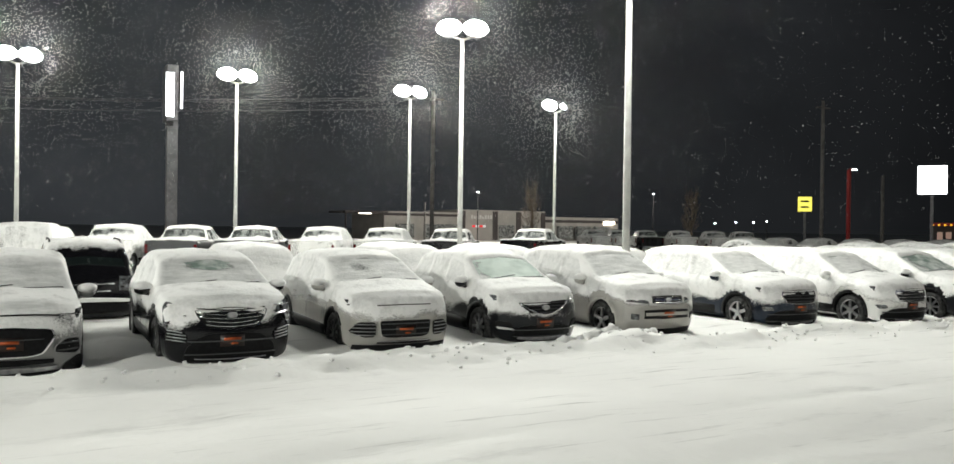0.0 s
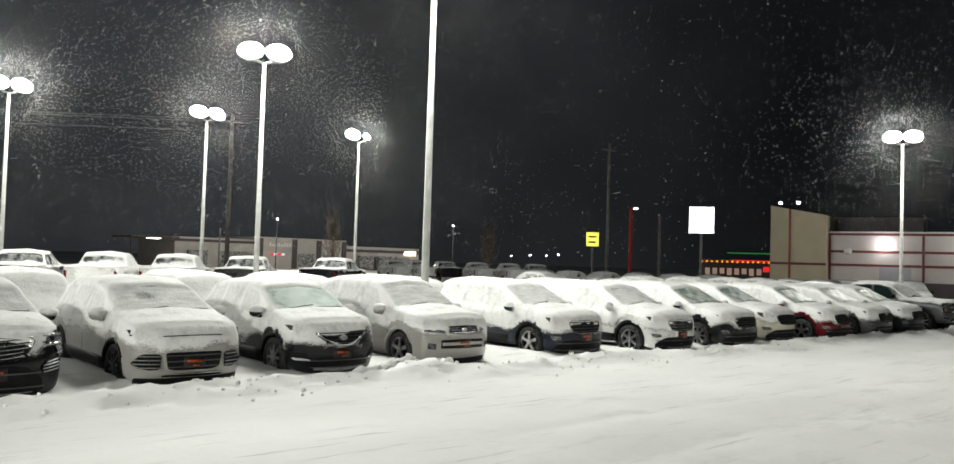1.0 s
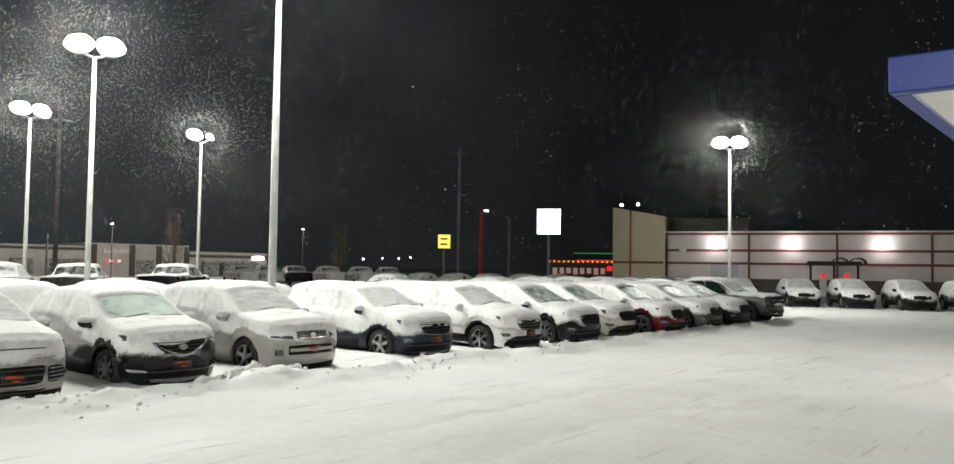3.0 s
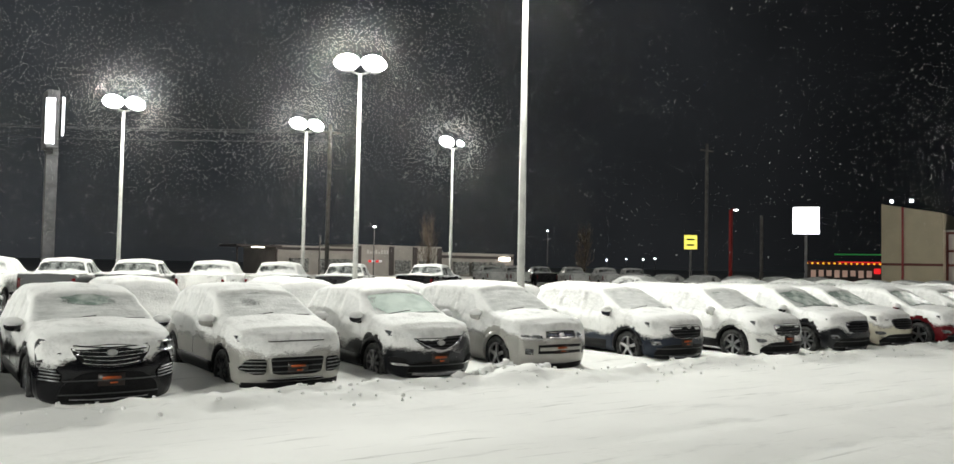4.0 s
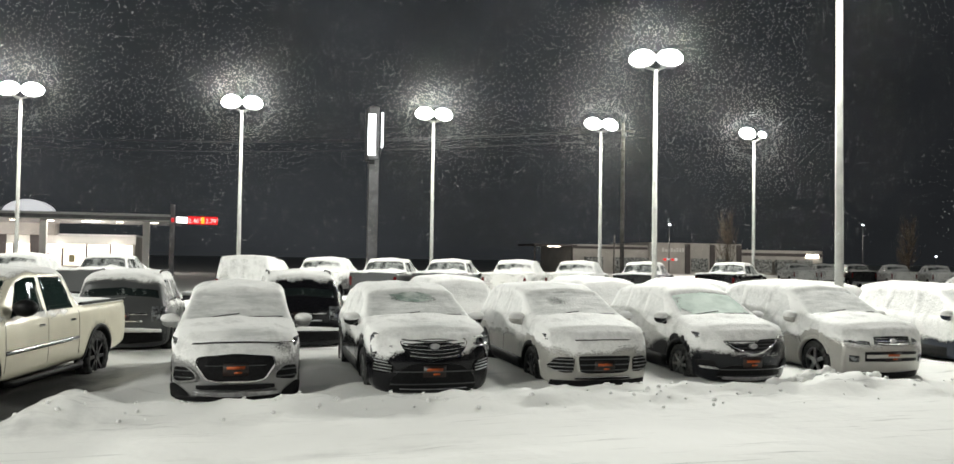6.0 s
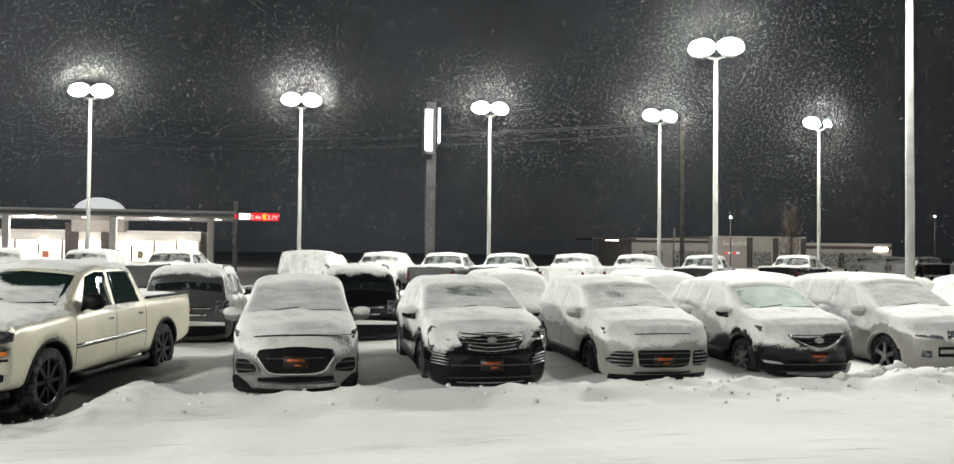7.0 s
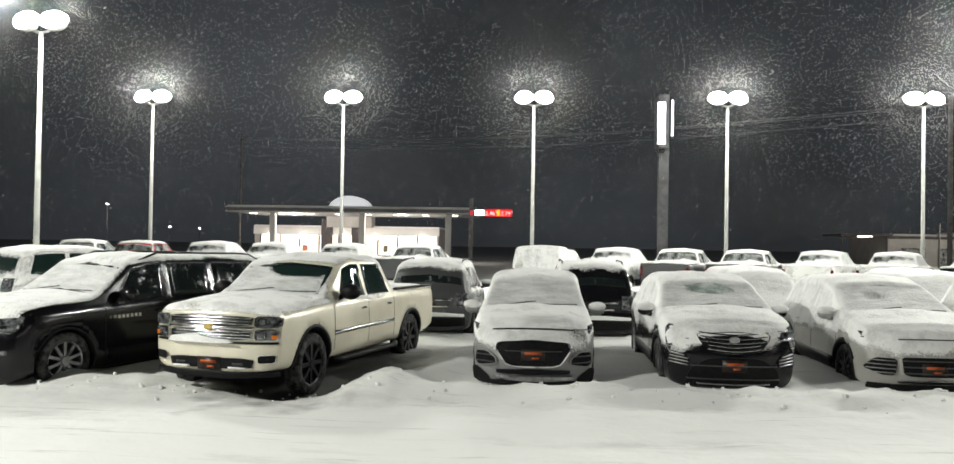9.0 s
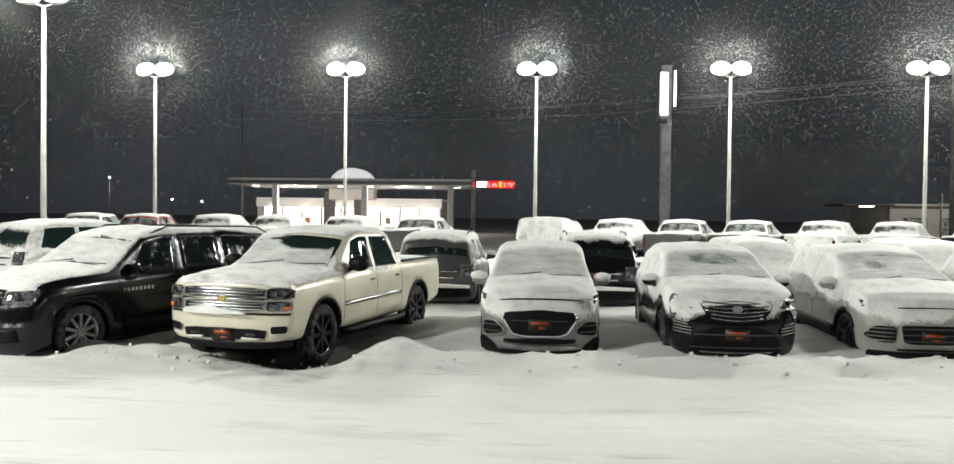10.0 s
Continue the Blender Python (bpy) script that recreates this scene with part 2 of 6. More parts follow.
def tube(points, radii, sides=12, bm=None):
    """A round bar along points, closed at its ends."""
    bm = bm or bmesh.new()
    rings = []
    pts = [Vector(p) for p in points]
    for i, p in enumerate(pts):
        d = (pts[min(i + 1, len(pts) - 1)] - pts[max(i - 1, 0)]).normalized()
        a = d.orthogonal().normalized() if abs(d.z) < 0.9 else Vector((1, 0, 0))
        a = (a - d * a.dot(d)).normalized()
        b = d.cross(a)
        r = radii[i] if isinstance(radii, (list, tuple)) else radii
        rings.append([bm.verts.new(p + r * (math.cos(2 * math.pi * k / sides) * a + math.sin(2 * math.pi * k / sides) * b)) for k in range(sides)])
    for r0, r1 in zip(rings, rings[1:]):
        for k in range(sides):
            f = bm.faces.new((r0[k], r0[(k + 1) % sides], r1[(k + 1) % sides], r1[k]))
            f.smooth = True
    bm.faces.new(list(reversed(rings[0])))
    bm.faces.new(rings[-1])
    return bm


def lathe_x(profile, sides=28):
    """Turned about the x axis: profile of (x, radius)."""
    verts, faces = [], []
    for x, r in profile:
        for k in range(sides):
            a = 2 * math.pi * k / sides
            verts.append((x, r * math.cos(a), r * math.sin(a)))
    for i in range(len(profile) - 1):
        for k in range(sides):
            a, b = i * sides + k, i * sides + (k + 1) % sides
            faces.append((a, b, b + sides, a + sides))
    return verts, faces


def lattice(ix, iy, iz, seed):
    h = (ix.astype(np.uint32) * np.uint32(374761393) + iy.astype(np.uint32) * np.uint32(668265263) + iz.astype(np.uint32) * np.uint32(2246822519) + np.uint32(seed * 974711 % 4294967291))
    h = (h ^ (h >> np.uint32(13))) * np.uint32(1274126177)
    h = h ^ (h >> np.uint32(16))
    return (h & np.uint32(0xFFFF)).astype(float) / 65535.0


def value_noise(p, seed=0):
    """Smooth noise from 0 to 1 at points p (n x 3)."""
    i = np.floor(p).astype(np.int64)
    f = p - i
    f = f * f * (3 - 2 * f)
    out = 0
    for dx in (0, 1):
        for dy in (0, 1):
            for dz in (0, 1):
                w = (f[..., 0] if dx else 1 - f[..., 0]) * (f[..., 1] if dy else 1 - f[..., 1]) * (f[..., 2] if dz else 1 - f[..., 2])
                out = out + w * lattice(i[..., 0] + dx, i[..., 1] + dy, i[..., 2] + dz, seed)
    return out


def fractal(p, seed=0, octaves=4):
    return sum(value_noise(p * 2.0**k, seed + k) * 0.5**k for k in range(octaves)) / sum(0.5**k for k in range(octaves))


def step(a, b, x):
    k = np.clip((x - a) / (b - a), 0, 1)
    return k * k * (3 - 2 * k)


# ---- vehicles ----
COUNTS = (3, 2, 4, 6, 2, 12, 3, 8)          # points between the nine corners of a half section
V_SILL, V_WAIST, V_BELT, V_ROOF, V_EDGE, V_MID = 5, 9, 17, 29, 32, 40
RING = 2 * V_MID


def profile(rows, ys, smooth):
    fine = np.linspace(-0.5, ys[-1] + 0.5, 600)
    z = np.interp(fine, [r[0] for r in rows], [r[1] for r in rows])
    n = max(1, int(smooth / (fine[1] - fine[0])))
    z = np.convolve(np.pad(z, n, mode="edge"), np.ones(2 * n + 1) / (2 * n + 1), "valid")
    return np.interp(ys, fine, z)


class Hull:
    """The skin of a vehicle, nose at y = 0 and tail at y = long, as a grid of sections."""

    def __init__(self, s, rows):
        self.s, L = s, s["long"]
        self.ys = np.linspace(0, L, rows)
        top, belt = profile(s["top"], self.ys, s.get("soft", 0.05)), profile(s["belt"], self.ys, 0.1)
        wide, roof = profile(s["wide"], self.ys, 0.12), profile(s["roof"], self.ys, 0.1)
        z0 = profile(s.get("sill", [(0, 0.13), (0.6, 0.17), (L - 0.6, 0.22), (L, 0.24)]), self.ys, 0.1)
        belt = np.minimum(belt, top - 0.02)
        self.wide0, self.wide1, self.long = wide[0], wide[-1], L
        self.nose_x, self.nose_z, self.nose_mid = s.get("nose_x", 0.27), s.get("nose_z", 0.10), s.get("nose_mid", 0.55)
        self.tail_x, self.tail_z = s.get("tail_x", 0.14), s.get("tail_z", 0.05)
        half = np.zeros((rows, V_MID + 1, 2))
        for i in range(rows):
            w, t, b, r, z = wide[i], top[i], belt[i], min(roof[i], wide[i] - 0.04), z0[i]
            drop = min(0.09, 0.35 * (t - b))
            c = np.array([(0, z), (w - 0.10, z), (w - 0.025, z + 0.10), (w, z + 0.42 * (b - z)), (w - 0.012, b - 0.07), (w - 0.05, b), (r + 0.045, t - drop), (r - 0.05, t - drop * 0.25), (0, t + 0.025)])
            k = 0
            for j, n in enumerate(COUNTS):
                for q in range(n):
                    half[i, k] = c[j] + (c[j + 1] - c[j]) * q / n
                    k += 1
            half[i, k] = c[8]
        for _ in range(2):
            half[:, 1:-1] = 0.25 * half[:, :-2] + 0.5 * half[:, 1:-1] + 0.25 * half[:, 2:]
        ring = np.concatenate([half, half[:, -2:0:-1] * (-1, 1)], 1)
        x, z = ring[..., 0], ring[..., 1]
        y = self.ys[:, None] + self.front(x, z) * np.exp(-self.ys / 0.40)[:, None] - self.rear(x, z) * np.exp(-(L - self.ys) / 0.3)[:, None]
        body = np.stack([x, y, z], -1)
        caps = (0.03, 0.2, 0.4, 0.6, 0.8, 0.93)
        nose, tail = [], []
        for k in caps:
            for row, out, fn in ((0, nose, self.front), (-1, tail, self.rear)):
                mid = np.array([0, (z[row].min() + z[row].max()) / 2])
                q = mid + k * (ring[row] - mid)
                yy = fn(q[:, 0], q[:, 1])
                out.append(np.stack([q[:, 0], yy if row == 0 else L - yy, q[:, 1]], -1))
        self.first = len(caps)
        # panel relief: raised bonnet, sunk panes
        cols = np.arange(RING)
        vv = np.where(cols > V_MID, RING - cols, cols)[None]
        a, c = s["screen"]
        yy = self.ys[:, None]
        body[..., 2] += 0.020 * step(32.5, 34.0, vv) * step(0.10, 0.16, yy) * (1 - step(a - 0.14, a - 0.08, yy))
        body[..., 2] -= 0.022 * step(31.0, 32.0, vv) * step(a - 0.03, a + 0.03, yy) * (1 - step(c - 0.03, c + 0.03, yy))
        for y0, y1, k0, k1 in s.get("panes", ()):
            hit = (vv >= 18) & (vv <= 28) & (yy > y0 + k0 * (vv - 17) / 12) & (yy < y1 + k1 * (vv - 17) / 12)
            body[..., 0] -= np.sign(body[..., 0]) * 0.014 * hit
        self.grid = np.concatenate([np.array(nose), body, np.array(tail[::-1])], 0)
        self.rows = rows
        g = self.grid
        du = np.gradient(g, axis=0)
        dv = np.roll(g, -1, 1) - np.roll(g, 1, 1)
        n = np.cross(du, dv)
        self.normal = n / np.maximum(np.linalg.norm(n, axis=-1, keepdims=True), 1e-9)
        self.well = np.zeros(g.shape[:2], bool)
        side = np.zeros(RING, bool)
        side[1:16] = side[RING - 15:] = True
        R = s["tyre"]
        for yw in s["axles"]:
            arch = R + s.get("gap", 0.07)
            d = g[..., 1:] - (yw, R)
            r = np.maximum(np.hypot(d[..., 0], d[..., 1]), 1e-6)
            near = side[None] & (r >= arch) & (r < arch + 0.075)
            g[near, 1:] = (np.array((yw, R)) + d / r[..., None] * arch)[near]
            inside = side[None] & (r < arch)
            g[inside, 0] = np.sign(g[inside, 0]) * np.maximum(np.abs(g[inside, 0]) - 0.30, 0.0)
            self.well |= inside

    def front(self, x, z):
        return self.nose_x * np.abs(np.clip(x / self.wide0, -1.1, 1.1)) ** 3.3 + self.nose_z * np.clip((z - self.nose_mid) / 0.4, -1.5, 1.5) ** 2

    def rear(self, x, z):
        return self.tail_x * np.abs(np.clip(x / self.wide1, -1.1, 1.1)) ** 3 + self.tail_z * np.clip((z - 0.6) / 0.4, -1.5, 1.5) ** 2

    def faces(self, keep=None):
        out = []
        U = self.grid.shape[0]
        for u in range(U - 1):
            for v in range(RING):
                w = (v + 1) % RING
                f = (u * RING + v, (u + 1) * RING + v, (u + 1) * RING + w, u * RING + w)
                if keep is None or keep(u, v, w):
                    out.append(f)
        return out

    def at(self, side, y, v):
        """A point of the skin and its normal at a length y and a height index v, on the side +1 or -1."""
        u = self.first + np.clip(y / self.long, 0, 1) * (self.rows - 1)
        v = v if side > 0 else RING - v
        u0, v0 = int(min(math.floor(u), self.grid.shape[0] - 2)), int(math.floor(v))
        a, b = u - u0, v - v0
        def pick(m):
            return (m[u0, v0 % RING] * (1 - a) * (1 - b) + m[u0 + 1, v0 % RING] * a * (1 - b) + m[u0, (v0 + 1) % RING] * (1 - a) * b + m[u0 + 1, (v0 + 1) % RING] * a * b)
        return pick(self.grid), pick(self.normal)


def grid_mesh(name, pts, mat, depth=None):
    """A sheet through a grid of points, with its rim turned back by the vectors of depth."""
    pts = np.asarray(pts, float)
    n, m = pts.shape[:2]
    verts = list(pts.reshape(-1, 3))
    faces = [(i * m + j, i * m + j + 1, (i + 1) * m + j + 1, (i + 1) * m + j) for i in range(n - 1) for j in range(m - 1)]
    if depth is not None:
        rim = [(0, j) for j in range(m)] + [(i, m - 1) for i in range(1, n)] + [(n - 1, j) for j in range(m - 2, -1, -1)] + [(i, 0) for i in range(n - 2, 0, -1)]
        base = len(verts)
        depth = np.broadcast_to(np.asarray(depth, float), pts.shape)
        for i, j in rim:
            verts.append(pts[i, j] + depth[i, j])
        for k in range(len(rim)):
            (i, j), (p, q) = rim[k], rim[(k + 1) % len(rim)]
            faces.append((p * m + q, i * m + j, base + k, base + (k + 1) % len(rim)))
    return mesh_of(name, verts, faces, [mat])


def skin_patch(h, name, mat, side, y0, y1, v0, v1, n=8, m=6, off=0.006, slant0=0.0, slant1=0.0):
    """A pane or strip on the flank; slant moves its upper end along y."""
    pts, deep = [], []
    for i in range(n + 1):
        row, dr = [], []
        for j in range(m + 1):
            k = j / m
            a, b = y0 + slant0 * k, y1 + slant1 * k
            p, nn = h.at(side, a + (b - a) * i / n, v0 + (v1 - v0) * k)
            row.append(p + nn * off)
            dr.append(-nn * (off + 0.01))
        pts.append(row if side > 0 else row)
        deep.append(dr)
    return grid_mesh(name, pts, mat, deep)


def top_patch(h, name, mat, y0, y1, v0=31, n=8, off=0.006):
    """A pane across the top, as a windscreen or rear window is."""
    pts, deep = [], []
    for i in range(n + 1):
        y = y0 + (y1 - y0) * i / n
        row = [h.at(1, y, v) for v in np.linspace(v0, V_MID, 8)] + [h.at(-1, y, v) for v in np.linspace(V_MID, v0, 8)[1:]]
        pts.append([p + nn * off for p, nn in row])
        deep.append([-nn * (off + 0.01) for p, nn in row])
    return grid_mesh(name, pts, mat, deep)


def end_patch(h, name, mat, x0, x1, low, high, off=0.012, end="front", nx=10, nz=4, thick=0.05):
    """A piece let into the nose or tail: from x0 to x1, low and high give the heights at both ends."""
    pts = []
    for i in range(nx + 1):
        k = i / nx
        x = x0 + (x1 - x0) * k
        row = []
        for j in range(nz + 1):
            z0, z1 = low[0] + (low[1] - low[0]) * k, high[0] + (high[1] - high[0]) * k
            z = z0 + (z1 - z0) * j / nz
            y = float(h.front(x, z)) - off if end == "front" else h.long - float(h.rear(x, z)) + off
            row.append((x, y, z))
        pts.append(row)
    return grid_mesh(name, pts, mat, (0, thick if end == "front" else -thick, 0))


def end_bowed(h, name, mat, half, low, high, **kw):
    """The same across the middle, low and high given at the middle and at the outer ends."""
    n = 16
    pts = []
    off, end, thick, nz = kw.get("off", 0.012), kw.get("end", "front"), kw.get("thick", 0.05), 4
    for i in range(n + 1):
        x = -half + 2 * half * i / n
        k = (abs(x) / half) ** kw.get("bow", 1.6)
        row = []
        for j in range(nz + 1):
            z0, z1 = low[0] + (low[1] - low[0]) * k, high[0] + (high[1] - high[0]) * k
            z = z0 + (z1 - z0) * j / nz
            y = float(h.front(x, z)) - off if end == "front" else h.long - float(h.rear(x, z)) + off
            row.append((x, y, z))
        pts.append(row)
    return grid_mesh(name, pts, mat, (0, thick if end == "front" else -thick, 0))


def rounded(outline, rounds=2):
    pts = [Vector(p) for p in outline]
    for _ in range(rounds):
        pts = [a.lerp(b, k) for a, b in zip(pts, pts[1:] + pts[:1]) for k in (0.14, 0.86)]
    fine = []
    for a, b in zip(pts, pts[1:] + pts[:1]):
        n = max(1, int((b - a).length / 0.05))
        fine += [a.lerp(b, k / n) for k in range(n)]
    return fine


def end_shape(h, name, mat, outline, off=0.012, thick=0.05, ring=0.0, side=1, end="front", rounds=2):
    """A free outline of (x, z) laid on the nose or tail: a filled piece, or a raised rim of the given width."""
    pts = rounded(outline, rounds)
    mid = sum(pts, Vector((0, 0))) / len(pts)
    n = len(pts)
    if ring:
        loops = [[p + (p - mid).normalized() * ring for p in pts], pts]
    else:
        loops = [[mid + (p - mid) * k for p in pts] for k in (1.0, 0.75, 0.5, 0.25, 0.02)]

    def lay(p, deep):
        y = float(h.front(p.x, p.y)) - deep if end == "front" else h.long - float(h.rear(p.x, p.y)) + deep
        return (side * p.x, y, p.y)

    verts = [lay(p, off - thick) for p in loops[0]]
    for k, loop in enumerate(loops):
        verts += [lay(p, off) for p in loop]
    if ring:
        verts += [lay(p, off - thick) for p in loops[-1]]
    count = len(verts) // n
    faces = [(i * n + k, i * n + (k + 1) % n, (i + 1) * n + (k + 1) % n, (i + 1) * n + k) for i in range(count - 1) for k in range(n)]
    return mesh_of(name, verts, faces, [mat], False)


WHEELS = {}


def wheel_meshes(R, spokes, mat):
    key = (R, spokes, mat.name)
    if key not in WHEELS:
        rim_r = R * 0.70
        v, f = lathe_x([(-0.10, rim_r - 0.01), (-0.115, rim_r + 0.02), (-0.115, R - 0.03), (-0.095, R - 0.006), (-0.04, R), (0.04, R), (0.095, R - 0.006), (0.115, R - 0.03), (0.115, rim_r + 0.02), (0.10, rim_r - 0.01)])
        tyre = mesh_of("tyre", v, f, [RUBBER])
        v, f = lathe_x([(-0.10, rim_r), (-0.06, rim_r - 0.02), (0.06, rim_r - 0.02), (0.085, rim_r - 0.025), (0.10, rim_r)])
        v2, f2 = lathe_x([(0.03, 0.001), (0.03, rim_r - 0.02)])
        f2 = [tuple(i + len(v) for i in q) for q in f2]
        nb = len(f)
        v, f = v + v2, f + f2
        bm = bmesh.new()
        for k in range(spokes):
            a = 2 * math.pi * k / spokes
            m = Matrix.Rotation(a, 4, "X")
            r = bmesh.ops.create_cube(bm, size=1.0, matrix=m @ Matrix.LocRotScale((0.075, 0, rim_r * 0.5), None, (0.03, rim_r * (1.05 / spokes) + 0.012, rim_r * 0.95)))
        bmesh.ops.create_cone(bm, cap_ends=True, segments=14, radius1=0.075, radius2=0.06, depth=0.04, matrix=Matrix.Translation((0.085, 0, 0)) @ Matrix.Rotation(math.pi / 2, 4, "Y"))
        bm.verts.ensure_lookup_table()
        base = len(v)
        v = v + [tuple(q.co) for q in bm.verts]
        f3 = [tuple(base + q.index for q in face.verts) for face in bm.faces]
        index = [0] * nb + [1] * len(f2) + [0] * len(f3)
        bm.free()
        rim = mesh_of("rim", v, f + f3, [mat, PLASTIC], False, index)
        WHEELS[key] = (tyre, rim)
    return WHEELS[key]


def snow_cover(h, s, seed):
    """Snow lying on the skin: thick on top, ragged towards its edge, blown against one flank."""
    g, n = h.grid, h.normal
    belt = s.get("snow_belt", 0.95)
    wind = s.get("wind", -1)
    rag = fractal(g * (2.6, 1.5, 3.2), seed, 5) - 0.5
    fine = fractal(g * (9.0, 6.0, 9.0), seed + 9, 3) - 0.5
    m = 1.2 * n[..., 2] + s.get("flank", 0.8) * np.clip(wind * n[..., 0], 0, 1) * step(belt - 0.3, belt + 0.1, g[..., 2])
    m = m + s.get("lee", 0.15) * np.clip(-wind * n[..., 0], 0, 1) * step(belt, belt + 0.3, g[..., 2])
    m = m + s.get("nose_snow", 0.55) * np.clip(-n[..., 1], 0, 1) * step(0.5, 0.95, g[..., 2])
    m = m + 1.15 * rag + 0.35 * fine - s.get("bare", 0.42)
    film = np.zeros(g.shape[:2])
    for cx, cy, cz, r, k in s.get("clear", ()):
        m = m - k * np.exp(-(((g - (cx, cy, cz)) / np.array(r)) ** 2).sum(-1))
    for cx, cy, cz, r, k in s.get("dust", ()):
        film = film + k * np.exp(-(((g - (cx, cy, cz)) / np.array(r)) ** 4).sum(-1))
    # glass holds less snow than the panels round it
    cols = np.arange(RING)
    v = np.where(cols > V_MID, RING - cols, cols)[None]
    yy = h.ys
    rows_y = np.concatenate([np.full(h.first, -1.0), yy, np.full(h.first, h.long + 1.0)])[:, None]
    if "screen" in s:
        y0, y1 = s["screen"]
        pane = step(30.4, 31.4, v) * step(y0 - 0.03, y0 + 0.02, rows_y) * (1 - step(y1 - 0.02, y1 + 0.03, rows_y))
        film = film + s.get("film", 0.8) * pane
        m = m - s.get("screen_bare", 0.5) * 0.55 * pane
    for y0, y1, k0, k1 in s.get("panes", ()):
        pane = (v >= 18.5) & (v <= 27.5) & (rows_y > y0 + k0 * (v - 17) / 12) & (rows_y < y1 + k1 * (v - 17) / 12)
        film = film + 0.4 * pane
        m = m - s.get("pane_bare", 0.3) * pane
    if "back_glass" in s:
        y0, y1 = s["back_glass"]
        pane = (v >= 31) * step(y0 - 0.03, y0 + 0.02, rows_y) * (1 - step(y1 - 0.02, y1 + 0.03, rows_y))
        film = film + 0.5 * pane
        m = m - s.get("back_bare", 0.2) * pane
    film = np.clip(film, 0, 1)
    near = h.well.copy()
    for _ in range(2):
        near = near | np.roll(near, 1, 0) | np.roll(near, -1, 0) | np.roll(near, 1, 1) | np.roll(near, -1, 1)
    m = np.where(near, m - s.get('arch_bare', 1.5), m)
    deep = s.get("deep", 0.055) * 0.42
    lump = fractal(g * 4.0, seed + 20, 3)
    t = np.where(m > -0.4, 0.006 + deep * step(0, 0.9, m) * (0.5 + lump) * (1 - 0.85 * film), -0.02)
    q = g + n * t[..., None]
    q[..., 2] += np.where(m > 0.3, 0.012 * lump * (1 - film), 0)
    U = g.shape[0]
    on = (m > -0.4).astype(int)
    use = {}
    faces, verts = [], []
    flat = q.reshape(-1, 3)
    for f in h.faces(lambda u, v, w: on[u, v] + on[u + 1, v] + on[u + 1, w] + on[u, w] >= 2):
        row = []
        for i in f:
            if i not in use:
                use[i] = len(verts)
                verts.append(flat[i])
            row.append(use[i])
        faces.append(tuple(row))
    me = mesh_of("snow_cover", verts, faces, [SNOW_CAR])
    layer = me.attributes.new("cover", "FLOAT", "POINT")
    depth = m.reshape(-1)
    layer.data.foreach_set("value", [float(depth[i]) for i in use])
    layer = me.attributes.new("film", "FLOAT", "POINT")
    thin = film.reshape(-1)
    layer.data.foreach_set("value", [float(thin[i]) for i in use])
    return me


def plate(h, parent, z, x=0.0, end="front", off=0.03):
    """A dealer's card with a printed band in place of a number plate."""
    p = part("number_plate", end_patch(h, "number_plate", PLATE_DARK, x - 0.17, x + 0.17, (z - 0.085,) * 2, (z + 0.085,) * 2, off, end, 2, 1), None, parent, "dark card with an orange printed band")
    part("printed_band", end_patch(h, "printed_band", PLATE_ORANGE, x - 0.12, x + 0.12, (z + 0.005,) * 2, (z + 0.045,) * 2, off + 0.005, end, 2, 1, 0.004), None, p)
    part("printed_line", end_patch(h, "printed_line", PLATE_ORANGE, x - 0.02, x + 0.08, (z - 0.055,) * 2, (z - 0.028,) * 2, off + 0.005, end, 2, 1, 0.004), None, p)


